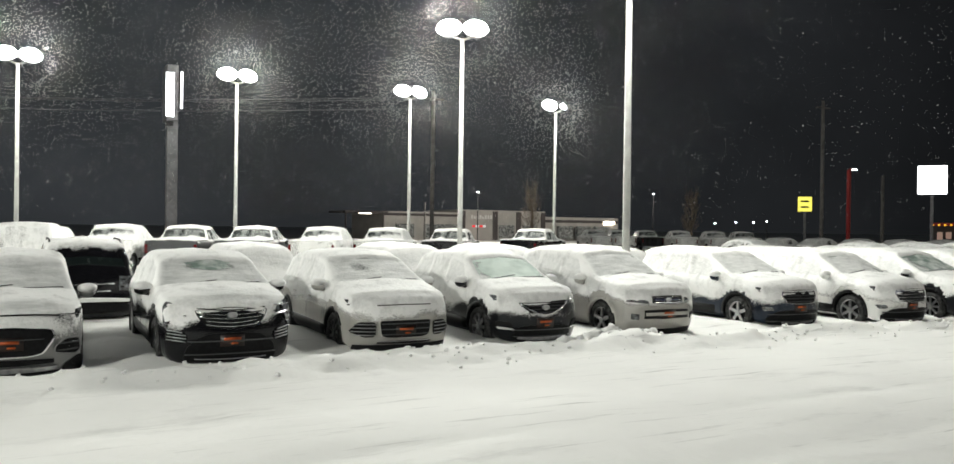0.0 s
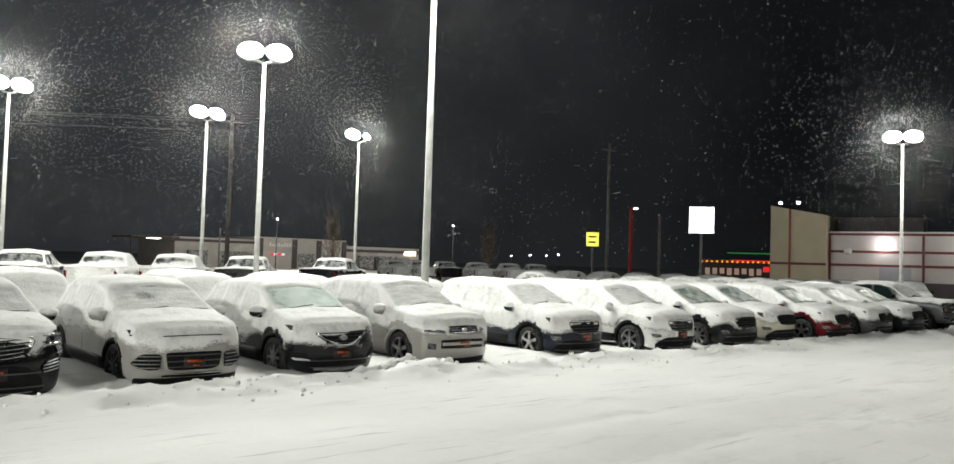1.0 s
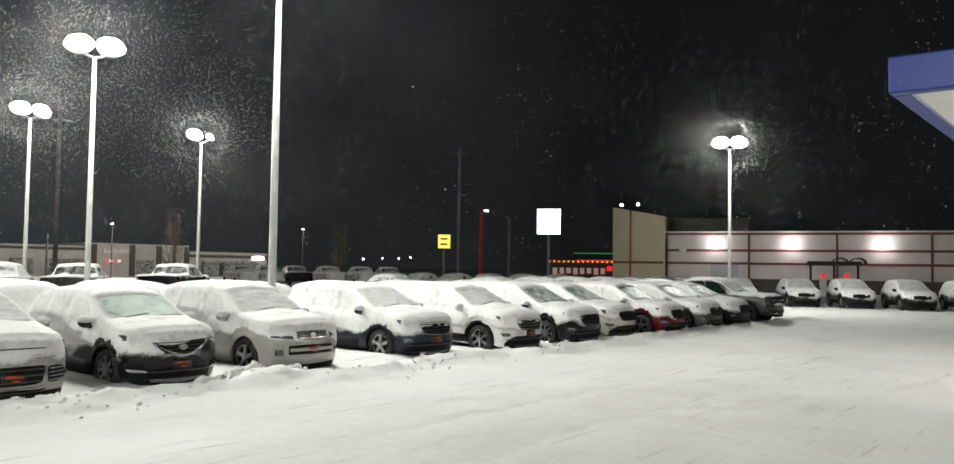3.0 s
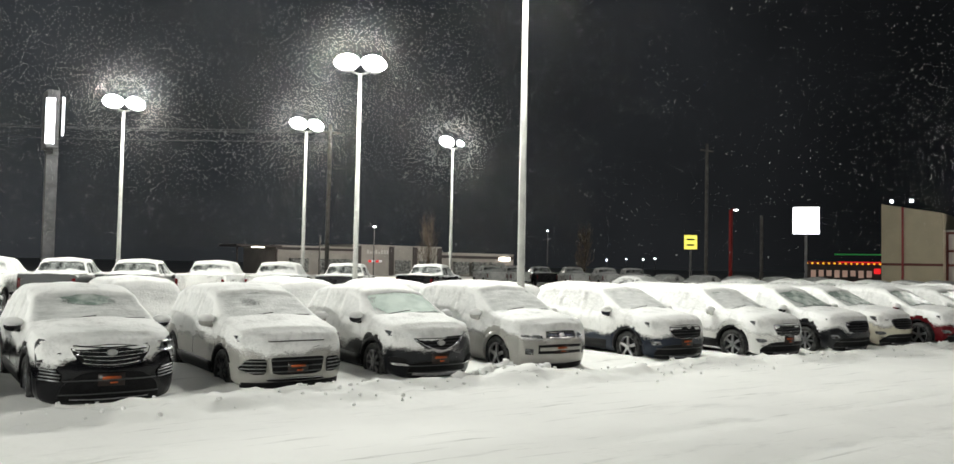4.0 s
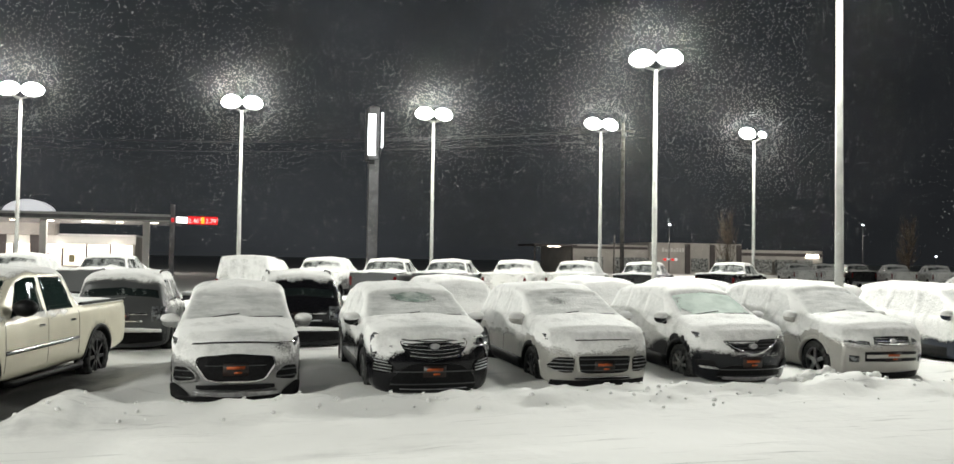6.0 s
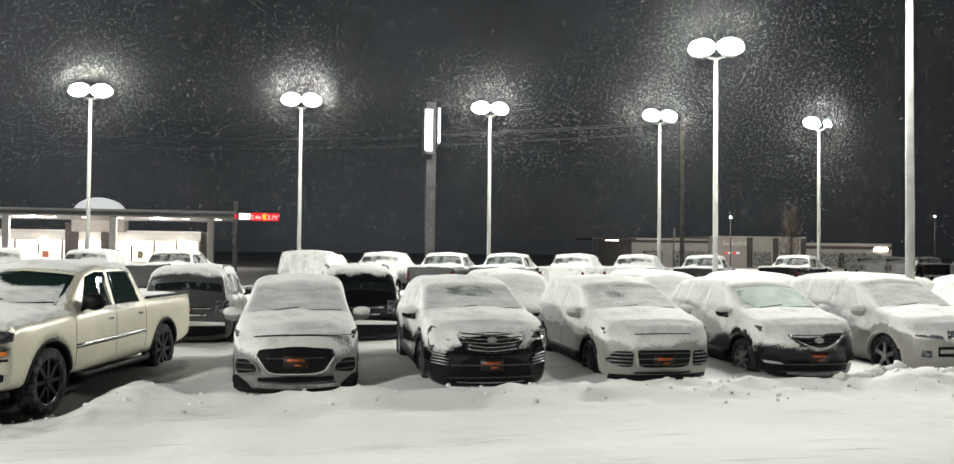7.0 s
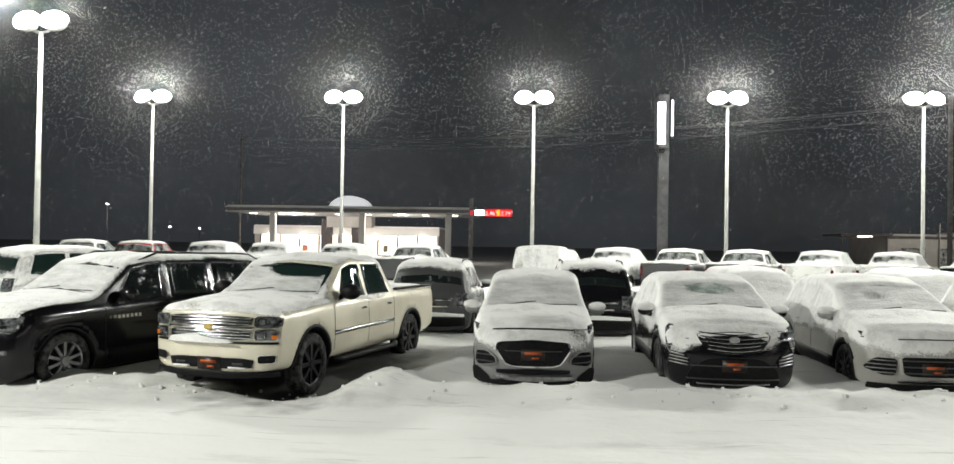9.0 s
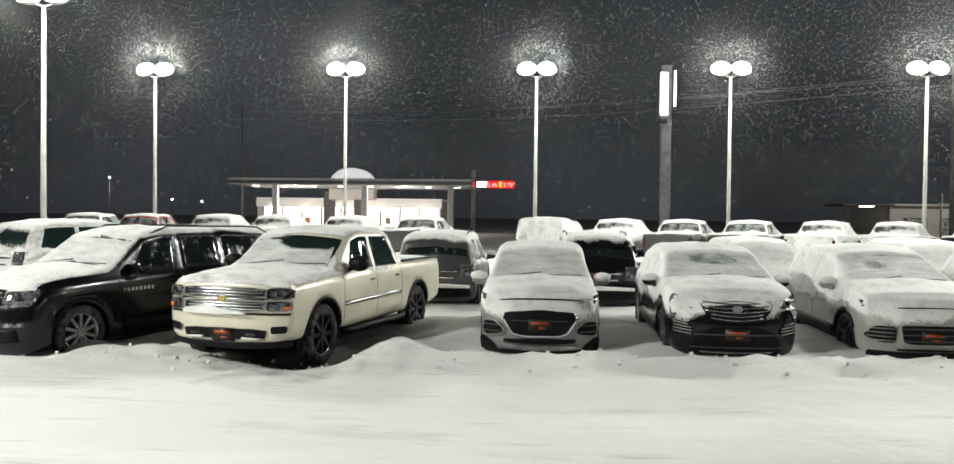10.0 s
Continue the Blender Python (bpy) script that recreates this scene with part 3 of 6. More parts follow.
def build_vehicle(s, seed=1, rows=90):
    h = Hull(s, rows)
    car = thing(s["name"], s["label"], s["category"], s.get("group", ""))
    flat = h.well.reshape(-1)
    faces = h.faces()
    index = [1 if any(flat[i] for i in f) else 0 for f in faces]
    part("body", mesh_of("body", h.grid.reshape(-1, 3), faces, [s["paint"], PLASTIC], True, index), None, car)
    L = h.long
    # flanks: dark sill, door gaps, windows, mirrors, handles
    glass = s.get("glass", GLASS)
    a0, a1 = s["axles"]
    R = s["tyre"]
    for side in (1, -1):
        if s.get("cladding", True):
            part("sill_cladding", skin_patch(h, "sill_cladding", PLASTIC, side, a0 + R + 0.08, a1 - R - 0.08, 3, 8, 8, 3, 0.012), None, car)
        for y in s.get("gaps", ()):
            part("door_gap", skin_patch(h, "door_gap", PLASTIC, side, y - 0.005, y + 0.005, 6, 16.5, 1, 8, 0.003), None, car)
        for y0, y1, k0, k1 in s.get("panes", ()):
            part("side_window", skin_patch(h, "side_window", glass, side, y0, y1, 17.8, 28.2, 8, 6, 0.006, k0, k1), None, car)
        for y in s.get("handles", ()):
            p, n = h.at(side, y, 14)
            part("door_handle", box(p[0] - 0.02, p[0] + 0.02, y - 0.09, y + 0.09, p[2] - 0.018, p[2] + 0.018, 0.012, 1), s.get("trim", s["paint"]), car)
        if s.get("mirror"):
            my, mz = s["mirror"]
            p, n = h.at(side, my, 17)
            x = p[0] + side * 0.13
            bm = bmesh.new()
            bmesh.ops.create_icosphere(bm, subdivisions=2, radius=1.0, matrix=Matrix.LocRotScale((x, my - 0.02, mz), None, tuple(k * s.get("mirror_size", 1.0) for k in (0.12, 0.085, 0.085))))
            for f in bm.faces:
                f.smooth = True
            tube([(p[0] - side * 0.04, my, mz - 0.09), (x, my, mz - 0.05)], 0.03, 6, bm)
            mr = part("wing_mirror", bm, s.get("mirror_paint", s["paint"]), car)
            bm = bmesh.new()
            bmesh.ops.create_icosphere(bm, subdivisions=2, radius=1.0, matrix=Matrix.LocRotScale((x, my - 0.035, mz + 0.055), None, (0.14, 0.105, 0.075)))
            for f in bm.faces:
                f.smooth = True
            if s.get("mirror_snow", True):
                part("mirror_snow", bm, SNOW_CAP, mr, "snow cap")
            else:
                bm.free()
        if s.get("arch_trim", True):
            for yw in s["axles"]:
                pts, deep = [], []
                arch = R + s.get("gap", 0.07)
                for k in range(17):
                    a = math.pi * (1.08 - 1.16 * k / 16)
                    row, dr = [], []
                    for r in (arch - 0.03, arch + s.get('lip', 0.035)):
                        y, z = yw - r * math.cos(a), R + r * math.sin(a)
                        # the skin's width beside this height
                        col = h.grid[h.first + int(np.clip(yw + (arch + 0.09) * (1 if y > yw else -1), 0, L) / L * (rows - 1)), :V_BELT + 1]
                        x = side * (np.interp(z, col[4:, 2], col[4:, 0]) + 0.012)
                        row.append((x, y, z))
                        dr.append((-side * 0.06, 0, 0))
                    pts.append(row)
                    deep.append(dr)
                part("arch_trim", grid_mesh("arch_trim", pts, PLASTIC if s.get("dark_arch", True) else s["paint"], deep), None, car)
        tyre, rim = wheel_meshes(R, s.get("spokes", 10), s.get("rim", ALLOY))
        for yw in s["axles"]:
            w = part("wheel", tyre, None, car)
            w.matrix_basis = Matrix.LocRotScale((side * (s["track"] / 2), yw, R), Euler((0, 0, 0 if side > 0 else math.pi)), None)
            part("rim", rim, None, w)
    if "screen" in s:
        part("windscreen", top_patch(h, "windscreen", s.get("screen_glass", glass), *s["screen"]), None, car)
    if "back_glass" in s:
        part("rear_window", top_patch(h, "rear_window", s.get("back_mat", glass), *s["back_glass"]), None, car)
    for name, mat, kind, *a in s.get("front", ()):
        kw = a[-1] if isinstance(a[-1], dict) else {}
        a = a[:-1] if kw else a
        end = kw.get("end", "front")
        bars, bar_mat = kw.pop("bars", 0) if kw else 0, kw.pop("bar_mat", CHROME) if kw else CHROME
        if kind == "shape":
            outline, sides = a
            for side in sides:
                ob = part(name, end_shape(h, name, mat, outline, kw.get("off", 0.012), kw.get("thick", 0.05), kw.get("ring", 0.0), side, end, kw.get("rounds", 2)), None, car)
                # slats between the outline's flanks
                for k in range(bars):
                    pts = rounded(outline)
                    z0, z1 = min(q.y for q in pts), max(q.y for q in pts)
                    z = z0 + (z1 - z0) * (k + 0.6) / (bars + 0.2)
                    near = [q.x for q in pts if abs(q.y - z) < 0.5 * (z1 - z0) / bars + 0.012]
                    if len(near) > 1:
                        x0, x1, dz, tip = min(near) + 0.012, max(near) - 0.012, kw.get("bar_half", 0.009), kw.get("bar_rise", 0.0)
                        if x0 < -0.05:
                            me = end_bowed(h, "slat", bar_mat, x1, (z - dz, z - dz + tip), (z + dz, z + dz + tip), off=kw.get("off", 0.012) + 0.014, thick=0.025)
                        else:
                            me = end_patch(h, "slat", bar_mat, side * x0, side * x1, (z - dz, z - dz + tip), (z + dz, z + dz + tip), kw.get("off", 0.012) + 0.014, end, 6, 1, 0.025)
                        part("slat", me, None, ob)
        elif kind == "mid":
            half, low, high = a
            ob = part(name, end_bowed(h, name, mat, half, low, high, **kw), None, car, )
            for k in range(bars):
                q = (k + 0.5) / bars
                z0 = [low[i] + (high[i] - low[i]) * (q - 0.16 / bars) for i in (0, 1)]
                z1 = [low[i] + (high[i] - low[i]) * (q + 0.22 / bars) for i in (0, 1)]
                kk = dict(kw)
                kk.update(off=kw.get("off", 0.012) + 0.012, thick=0.02)
                part("grille_bar", end_bowed(h, "grille_bar", bar_mat, half * 0.97, z0, z1, **kk), None, ob)
        else:
            x0, x1, low, high = a
            for side in (1, -1):
                ob = part(name, end_patch(h, name, mat, side * x0, side * x1, low, high, kw.get("off", 0.012), end, 8, 3, kw.get("thick", 0.05)), None, car)
                for k in range(bars):
                    q = (k + 0.5) / bars
                    z0 = [low[i] + (high[i] - low[i]) * (q - 0.16 / bars) for i in (0, 1)]
                    z1 = [low[i] + (high[i] - low[i]) * (q + 0.2 / bars) for i in (0, 1)]
                    part("lamp_bar", end_patch(h, "lamp_bar", bar_mat, side * x0, side * x1, z0, z1, kw.get("off", 0.012) + 0.01, end, 8, 1, 0.02), None, ob)
    if s.get("emblem"):
        z, r, mat = s["emblem"]
        bm = bmesh.new()
        bmesh.ops.create_cone(bm, cap_ends=True, segments=20, radius1=r, radius2=r * 0.85, depth=0.03, matrix=Matrix.LocRotScale((0, float(h.front(0, z)) - 0.045, z), Euler((math.pi / 2, 0, 0)), (1.35, 0.8, 1)))
        part("emblem", bm, mat, car)
    if s.get("plate"):
        plate(h, car, s["plate"])
    if s.get("rear_plate"):
        plate(h, car, s["rear_plate"], 0, "rear")
    if s.get("wipers"):
        y = s["screen"][0]
        for x0, x1 in ((-0.55, 0.02), (0.05, 0.6)):
            pts = []
            for k in range(6):
                x = x0 + (x1 - x0) * k / 5
                v = V_MID - abs(x) / 0.62 * 8
                p, n = h.at(1 if x >= 0 else -1, y + 0.015 + 0.05 * k / 5, v)
                pts.append(p + n * (0.010 + 0.004 * k))
            part("wiper", tube(pts, 0.007, 5), PLASTIC, car)
    if s.get("rails"):
        y0, y1 = s["rails"]
        for side in (1, -1):
            pts = []
            for k in range(9):
                p, n = h.at(side, y0 + (y1 - y0) * k / 8, 31)
                lift = 0.085 if 0 < k < 8 else 0.0
                pts.append(p + np.array((0, 0, lift)))
            part("roof_rail", tube(pts, 0.016, 6), s.get("rail_mat", PLASTIC), car)
    for e in s.get("extra", ()):
        e(h, car, s)
    part("snow_cover", snow_cover(h, s, seed), None, car, s.get("snow_label", "wind-crusted snow cover"))
    return car


def crossover(L=4.5, W=1.84, H=1.66, hood=1.02, cowl=1.12, nose=0.90, screen=(1.10, 1.98), tail=0.42, belt=1.0, tyre=0.35, roof=0.60, front_axle=0.92, rear_axle=0.85):
    a, b = screen
    w = W / 2
    t = L - tail
    roof = max(roof, w - 0.28)
    return dict(
        long=L, tyre=tyre, axles=(front_axle, L - rear_axle), track=W - 0.25,
        top=[(-0.1, nose), (0.0, nose), (0.14, hood - 0.03), (0.5, hood + 0.02), (a, cowl), (b, H - 0.09), (b + 0.45, H), (t - 0.6, H - 0.015), (t - 0.05, H - 0.09), (L - 0.03, belt + 0.06), (L, belt - 0.02)],
        belt=[(0, nose - 0.10), (0.2, hood - 0.11), (a, belt - 0.02), (L * 0.55, belt + 0.03), (L - 0.4, belt + 0.08), (L, belt - 0.06)],
        wide=[(0, w - 0.08), (0.25, w - 0.025), (0.6, w), (L - 0.7, w), (L - 0.2, w - 0.05), (L, w - 0.09)],
        roof=[(0, w - 0.19), (0.3, w - 0.15), (a, w - 0.13), (b, roof + 0.02), (b + 0.5, roof + 0.02), (t, roof - 0.01), (L, w - 0.16)],
        screen=(a + 0.06, b - 0.05), back_glass=(t + 0.02, L - 0.09),
        panes=[(a + 0.34, a + 1.33, 0.50, -0.02), (a + 1.40, a + 2.20, 0.0, -0.06), (a + 2.27, L - 0.5, 0.0, -0.25)] if L > 4.35 else [(a + 0.34, a + 1.28, 0.48, -0.02), (a + 1.35, a + 2.10, 0.0, -0.06), (a + 2.16, L - 0.45, 0.0, -0.2)],
        gaps=(a + 0.20, a + 1.36, a + 2.28), handles=(a + 1.15, a + 2.05), mirror=(a + 0.42, belt + 0.10), wipers=True,
    )


def pickup(L=5.85, W=2.03, H=1.88, nose=1.08, hood=1.20, tyre=0.41, lifted=0.0):
    w = W / 2
    return dict(
        long=L, tyre=tyre, axles=(1.0, 4.65), track=W - 0.27, gap=0.09, soft=0.035,
        top=[(-0.1, nose), (0, nose), (0.08, nose + 0.07), (0.3, hood - 0.02), (1.45, hood + 0.06), (2.12, H - 0.10), (2.5, H), (3.55, H - 0.01), (3.76, H - 0.10), (3.93, hood + 0.18), (3.97, hood + 0.05), (L - 0.05, hood + 0.05), (L, hood + 0.02)],
        belt=[(0, nose - 0.06), (0.3, hood - 0.10), (1.45, hood - 0.03), (3.9, hood - 0.01), (4.0, hood + 0.0), (L, hood)],
        wide=[(0, w - 0.06), (0.2, w - 0.02), (0.5, w), (L - 0.2, w), (L, w - 0.03)],
        roof=[(0, w - 0.16), (1.45, w - 0.18), (2.1, w - 0.27), (3.8, w - 0.27), (4.0, w - 0.09), (L, w - 0.09)],
        sill=[(0, 0.42), (0.6, 0.38), (L - 0.6, 0.42), (L, 0.5)],
        nose_x=0.20, nose_z=0.03, nose_mid=0.75, tail_x=0.04, tail_z=0.0,
        screen=(1.50, 2.08), back_glass=(3.77, 3.93), snow_belt=1.15,
        panes=[(1.82, 2.78, 0.42, -0.02), (2.86, 3.72, 0.0, -0.10)], gaps=(1.62, 2.82, 3.86), handles=(2.62, 3.62), mirror=(1.95, 1.32), wipers=True,
    )


# ---- ground ----
def spaced(*runs):
    out = []
    for a, b, d in runs:
        out += list(np.arange(a, b, d))
    return np.array(out + [runs[-1][1]])


def ground_height(x, y):
    p = np.stack([x, y, 0 * x], -1)
    z = 0.10 * (fractal(p * 0.22, 3, 3) - 0.5) * step(60, 20, y)
    z = z + 0.05 * (fractal(p * 0.9, 5, 4) - 0.5)
    along = step(-13, -9, x) * (1 - step(36, 40, x))
    line = 11.35 + 0.5 * (value_noise(p * 0.45, 8) - 0.5) + 0.25 * (value_noise(p * 1.3, 9) - 0.5)
    dug = 1 - 0.85 * np.exp(-(((x + 4.1) / 1.3) ** 4))
    ridge = np.exp(-(((y - line) / 0.42) ** 2)) * along * dug
    z = z + ridge * (0.05 + 0.16 * fractal(p * 1.6, 11, 4))
    rough = np.exp(-(((y - line) / 0.8) ** 2)) * along
    z = z + rough * 0.16 * (fractal(p * 4.2, 13, 3) - 0.45)
    drift = step(12.0, 12.8, y) * (1 - step(24, 27, y)) * along
    z = z + drift * (0.10 * fractal(p * 0.6, 17, 3) + 0.02)
    # packed wheel tracks along the lane
    for at, deep in ((5.2, 0.018), (6.9, 0.018), (8.6, 0.012)):
        w = at + 0.5 * (value_noise(p * 0.1, int(at * 10)) - 0.5)
        z = z - deep * np.exp(-(((y - w) / 0.22) ** 2)) * (0.3 + value_noise(p * (0.35, 2.0, 1), 31))
    # bank pushed up beside the pick-up, and the heap before the row
    k = np.clip(((x + 2.35) * 1.15 + (y - 10.9) * 3.7) / (1.15**2 + 3.7**2), 0, 1)
    d = np.hypot(x + 2.35 - 1.15 * k, y - 10.9 - 3.7 * k)
    z = z + 0.24 * np.exp(-((d / 0.45) ** 2)) * (0.6 + 0.6 * fractal(p * 1.4, 41, 3))
    z = z + 0.22 * np.exp(-(((x - 9.1) / 0.7) ** 2 + ((y - 11.75) / 0.45) ** 2)) * (0.5 + fractal(p * 3.0, 43, 3))
    for cx in (1.25, 4.0, 6.7, 9.4, 12.5):
        z = z + 0.13 * np.exp(-(((x - cx) / 0.5) ** 2 + ((y - 14.4) / 1.6) ** 2)) * (0.6 + fractal(p * 1.1, 45, 3))
    # piled snow at the edge of the yard
    z = z + 1.5 * np.exp(-(((x + 19.2) / 2.6) ** 2 + ((y - 26.5) / 2.0) ** 2)) * (0.55 + 0.7 * fractal(p * 0.8, 51, 4))
    # trodden hollow round the pick-up
    z = z - 0.16 * np.exp(-(((x + 2.6) / 1.6) ** 2 + ((y - 13.2) / 1.9) ** 2))
    z = z - 0.12 * np.exp(-(((x + 3.5) / 0.9) ** 2 + ((y - 11.5) / 0.6) ** 2))
    return z


def snow_ground_material():
    """Snow with thin wind-scraped streaks where the packed grey shows, and a dark grey patch by the pick-up."""
    m = material("snow_ground", (0.86, 0.86, 0.84), 0.8, vary=0.06, scale=0.35, bump=0.9, bump_scale=4.0)
    t = m.node_tree
    b = t.nodes["Principled BSDF"]
    tc = [n for n in t.nodes if n.type == "TEX_COORD"][0]
    old = b.inputs["Base Color"].links[0].from_socket
    mp = t.nodes.new("ShaderNodeMapping")
    mp.inputs["Scale"].default_value = (0.35, 5.0, 1.0)
    mp.inputs["Rotation"].default_value = (0, 0, radians(8))
    n = t.nodes.new("ShaderNodeTexNoise")
    n.inputs["Scale"].default_value, n.inputs["Detail"].default_value, n.inputs["Roughness"].default_value = 1.2, 10.0, 0.72
    r = t.nodes.new("ShaderNodeValToRGB")
    r.color_ramp.elements[0].position, r.color_ramp.elements[1].position = 0.58, 0.72
    r.color_ramp.elements[0].color, r.color_ramp.elements[1].color = (0, 0, 0, 1), (0.85, 0.85, 0.85, 1)
    mix = t.nodes.new("ShaderNodeMix")
    mix.data_type = "RGBA"
    mix.inputs["B"].default_value = (0.36, 0.36, 0.35, 1)
    t.links.new(tc.outputs["Object"], mp.inputs["Vector"])
    t.links.new(mp.outputs["Vector"], n.inputs["Vector"])
    t.links.new(n.outputs["Fac"], r.inputs["Fac"])
    t.links.new(r.outputs["Color"], mix.inputs["Factor"])
    t.links.new(old, mix.inputs["A"])
    # dark grey patch under and beside the pick-up, with a ragged edge
    sub = t.nodes.new("ShaderNodeVectorMath")
    sub.operation = "SUBTRACT"
    sub.inputs[1].default_value = (-3.45, 13.3, 0)
    dv = t.nodes.new("ShaderNodeVectorMath")
    dv.operation = "MULTIPLY"
    dv.inputs[1].default_value = (0.66, 0.31, 0)
    ln = t.nodes.new("ShaderNodeVectorMath")
    ln.operation = "LENGTH"
    n3 = t.nodes.new("ShaderNodeTexNoise")
    n3.inputs["Scale"].default_value, n3.inputs["Detail"].default_value = 1.8, 7.0
    add = t.nodes.new("ShaderNodeMath")
    add.operation = "ADD"
    r3 = t.nodes.new("ShaderNodeValToRGB")
    r3.color_ramp.elements[0].position, r3.color_ramp.elements[1].position = 1.15 / 2, 1.6 / 2
    r3.color_ramp.elements[0].color, r3.color_ramp.elements[1].color = (0.85, 0.85, 0.85, 1), (0, 0, 0, 1)
    half = t.nodes.new("ShaderNodeMath")
    half.operation = "MULTIPLY"
    half.inputs[1].default_value = 0.5
    mix2 = t.nodes.new("ShaderNodeMix")
    mix2.data_type = "RGBA"
    mix2.inputs["B"].default_value = (0.10, 0.10, 0.10, 1)
    t.links.new(tc.outputs["Object"], sub.inputs[0])
    t.links.new(sub.outputs["Vector"], dv.inputs[0])
    t.links.new(dv.outputs["Vector"], ln.inputs[0])
    t.links.new(tc.outputs["Object"], n3.inputs["Vector"])
    t.links.new(ln.outputs["Value"], add.inputs[0])
    t.links.new(n3.outputs["Fac"], add.inputs[1])
    t.links.new(add.outputs["Value"], half.inputs[0])
    t.links.new(half.outputs["Value"], r3.inputs["Fac"])
    t.links.new(r3.outputs["Color"], mix2.inputs["Factor"])
    t.links.new(mix.outputs["Result"], mix2.inputs["A"])
    # grey scraped patches along the lane
    n5 = t.nodes.new("ShaderNodeTexNoise")
    n5.inputs["Scale"].default_value, n5.inputs["Detail"].default_value, n5.inputs["Roughness"].default_value = 0.55, 10.0, 0.7
    mp5 = t.nodes.new("ShaderNodeMapping")
    mp5.inputs["Scale"].default_value = (0.5, 1.6, 1.0)
    r5 = t.nodes.new("ShaderNodeValToRGB")
    r5.color_ramp.elements[0].position, r5.color_ramp.elements[1].position = 0.56, 0.72
    r5.color_ramp.elements[0].color, r5.color_ramp.elements[1].color = (0, 0, 0, 1), (0.5, 0.5, 0.5, 1)
    mix5 = t.nodes.new("ShaderNodeMix")
    mix5.data_type = "RGBA"
    mix5.inputs["B"].default_value = (0.42, 0.42, 0.41, 1)
    t.links.new(tc.outputs["Object"], mp5.inputs["Vector"])
    t.links.new(mp5.outputs["Vector"], n5.inputs["Vector"])
    t.links.new(n5.outputs["Fac"], r5.inputs["Fac"])
    t.links.new(r5.outputs["Color"], mix5.inputs["Factor"])
    t.links.new(mix2.outputs["Result"], mix5.inputs["A"])
    t.links.new(mix5.outputs["Result"], b.inputs["Base Color"])
    return m


gx = spaced((-1500, -200, 130), (-200, -30, 17), (-30, -10, 0.5), (-10, 22, 0.12), (22, 56, 0.25), (56, 200, 8), (200, 1500, 130))
gy = spaced((-1500, -200, 130), (-200, -20, 15), (-20, 2, 0.5), (2, 13.6, 0.1), (13.6, 20, 0.2), (20, 45, 0.6), (45, 200, 8), (200, 1500, 130))
GX, GY = np.meshgrid(gx, gy, indexing="ij")
GZ = ground_height(GX, GY)
ny = len(gy)
gfaces = [(i * ny + j, (i + 1) * ny + j, (i + 1) * ny + j + 1, i * ny + j + 1) for i in range(len(gx) - 1) for j in range(ny - 1)]
ground = new("ground", mesh_of("ground", np.stack([GX, GY, GZ], -1).reshape(-1, 3), gfaces, [snow_ground_material()]))
tagged(ground, "snow-covered car park with ploughed ridges and scraped tracks", "ground", kind="structure")


def ground_at(x, y):
    return float(ground_height(np.array([float(x)]), np.array([float(y)]))[0])


# lumps thrown up by the plough
def clod(name, x, y, r, rnd):
    bm = bmesh.new()
    bmesh.ops.create_icosphere(bm, subdivisions=2, radius=1.0)
    o = Vector((rnd.uniform(0, 50), rnd.uniform(0, 50), rnd.uniform(0, 50)))
    for v in bm.verts:
        v.co *= 0.75 + 0.55 * noise.noise(v.co * 1.6 + o)
    for f in bm.faces:
        f.smooth = True
    bmesh.ops.transform(bm, matrix=Matrix.LocRotScale((x, y, ground_at(x, y) - r * 0.1), Euler((rnd.uniform(0, 6), rnd.uniform(0, 6), rnd.uniform(0, 6))), (r, r * rnd.uniform(0.7, 1.2), r * rnd.uniform(0.6, 0.9))), verts=bm.verts)
    return bm


rnd = random.Random(4)
for i in range(64):
    x = rnd.uniform(0.5, 20)
    y = 11.3 + rnd.gauss(0, 0.25)
    r = rnd.uniform(0.025, 0.055)
    if i % 4 == 0:
        x, y, r = 9.0 + rnd.gauss(0, 0.5), 11.8 + rnd.gauss(0, 0.22), rnd.uniform(0.08, 0.20)
    elif i % 4 == 1:
        x, y, r = 5.3 + rnd.gauss(0, 0.6), 11.75 + rnd.gauss(0, 0.1), rnd.uniform(0.06, 0.13)
    ob = part("snow_clod", clod("snow_clod", x, y, r, rnd), SNOW, None)
    tagged(ob, "lump of ploughed snow lying along the ridge", "snow clod", "ploughed snow clods")
crumbs = bmesh.new()
for i in range(300):
    x = rnd.uniform(-9, 34)
    y = 11.2 + rnd.gauss(0, 0.35)
    b2 = bmesh.new()
    bmesh.ops.create_icosphere(b2, subdivisions=1, radius=1.0)
    r = rnd.uniform(0.012, 0.04)
    bmesh.ops.transform(b2, matrix=Matrix.LocRotScale((x, y, ground_at(x, y) + r * 0.3), Euler((rnd.uniform(0, 6), rnd.uniform(0, 6), 0)), (r * rnd.uniform(0.7, 1.4), r, r * 0.8)), verts=b2.verts)
    me = bpy.data.meshes.new("crumb")
    b2.to_mesh(me)
    b2.free()
    crumbs.from_mesh(me)
    bpy.data.meshes.remove(me)
ob = part("snow_crumbs", crumbs, SNOW, None)
tagged(ob, "small crumbs of ploughed snow along the ridge", "snow crumbs", kind="stuff")


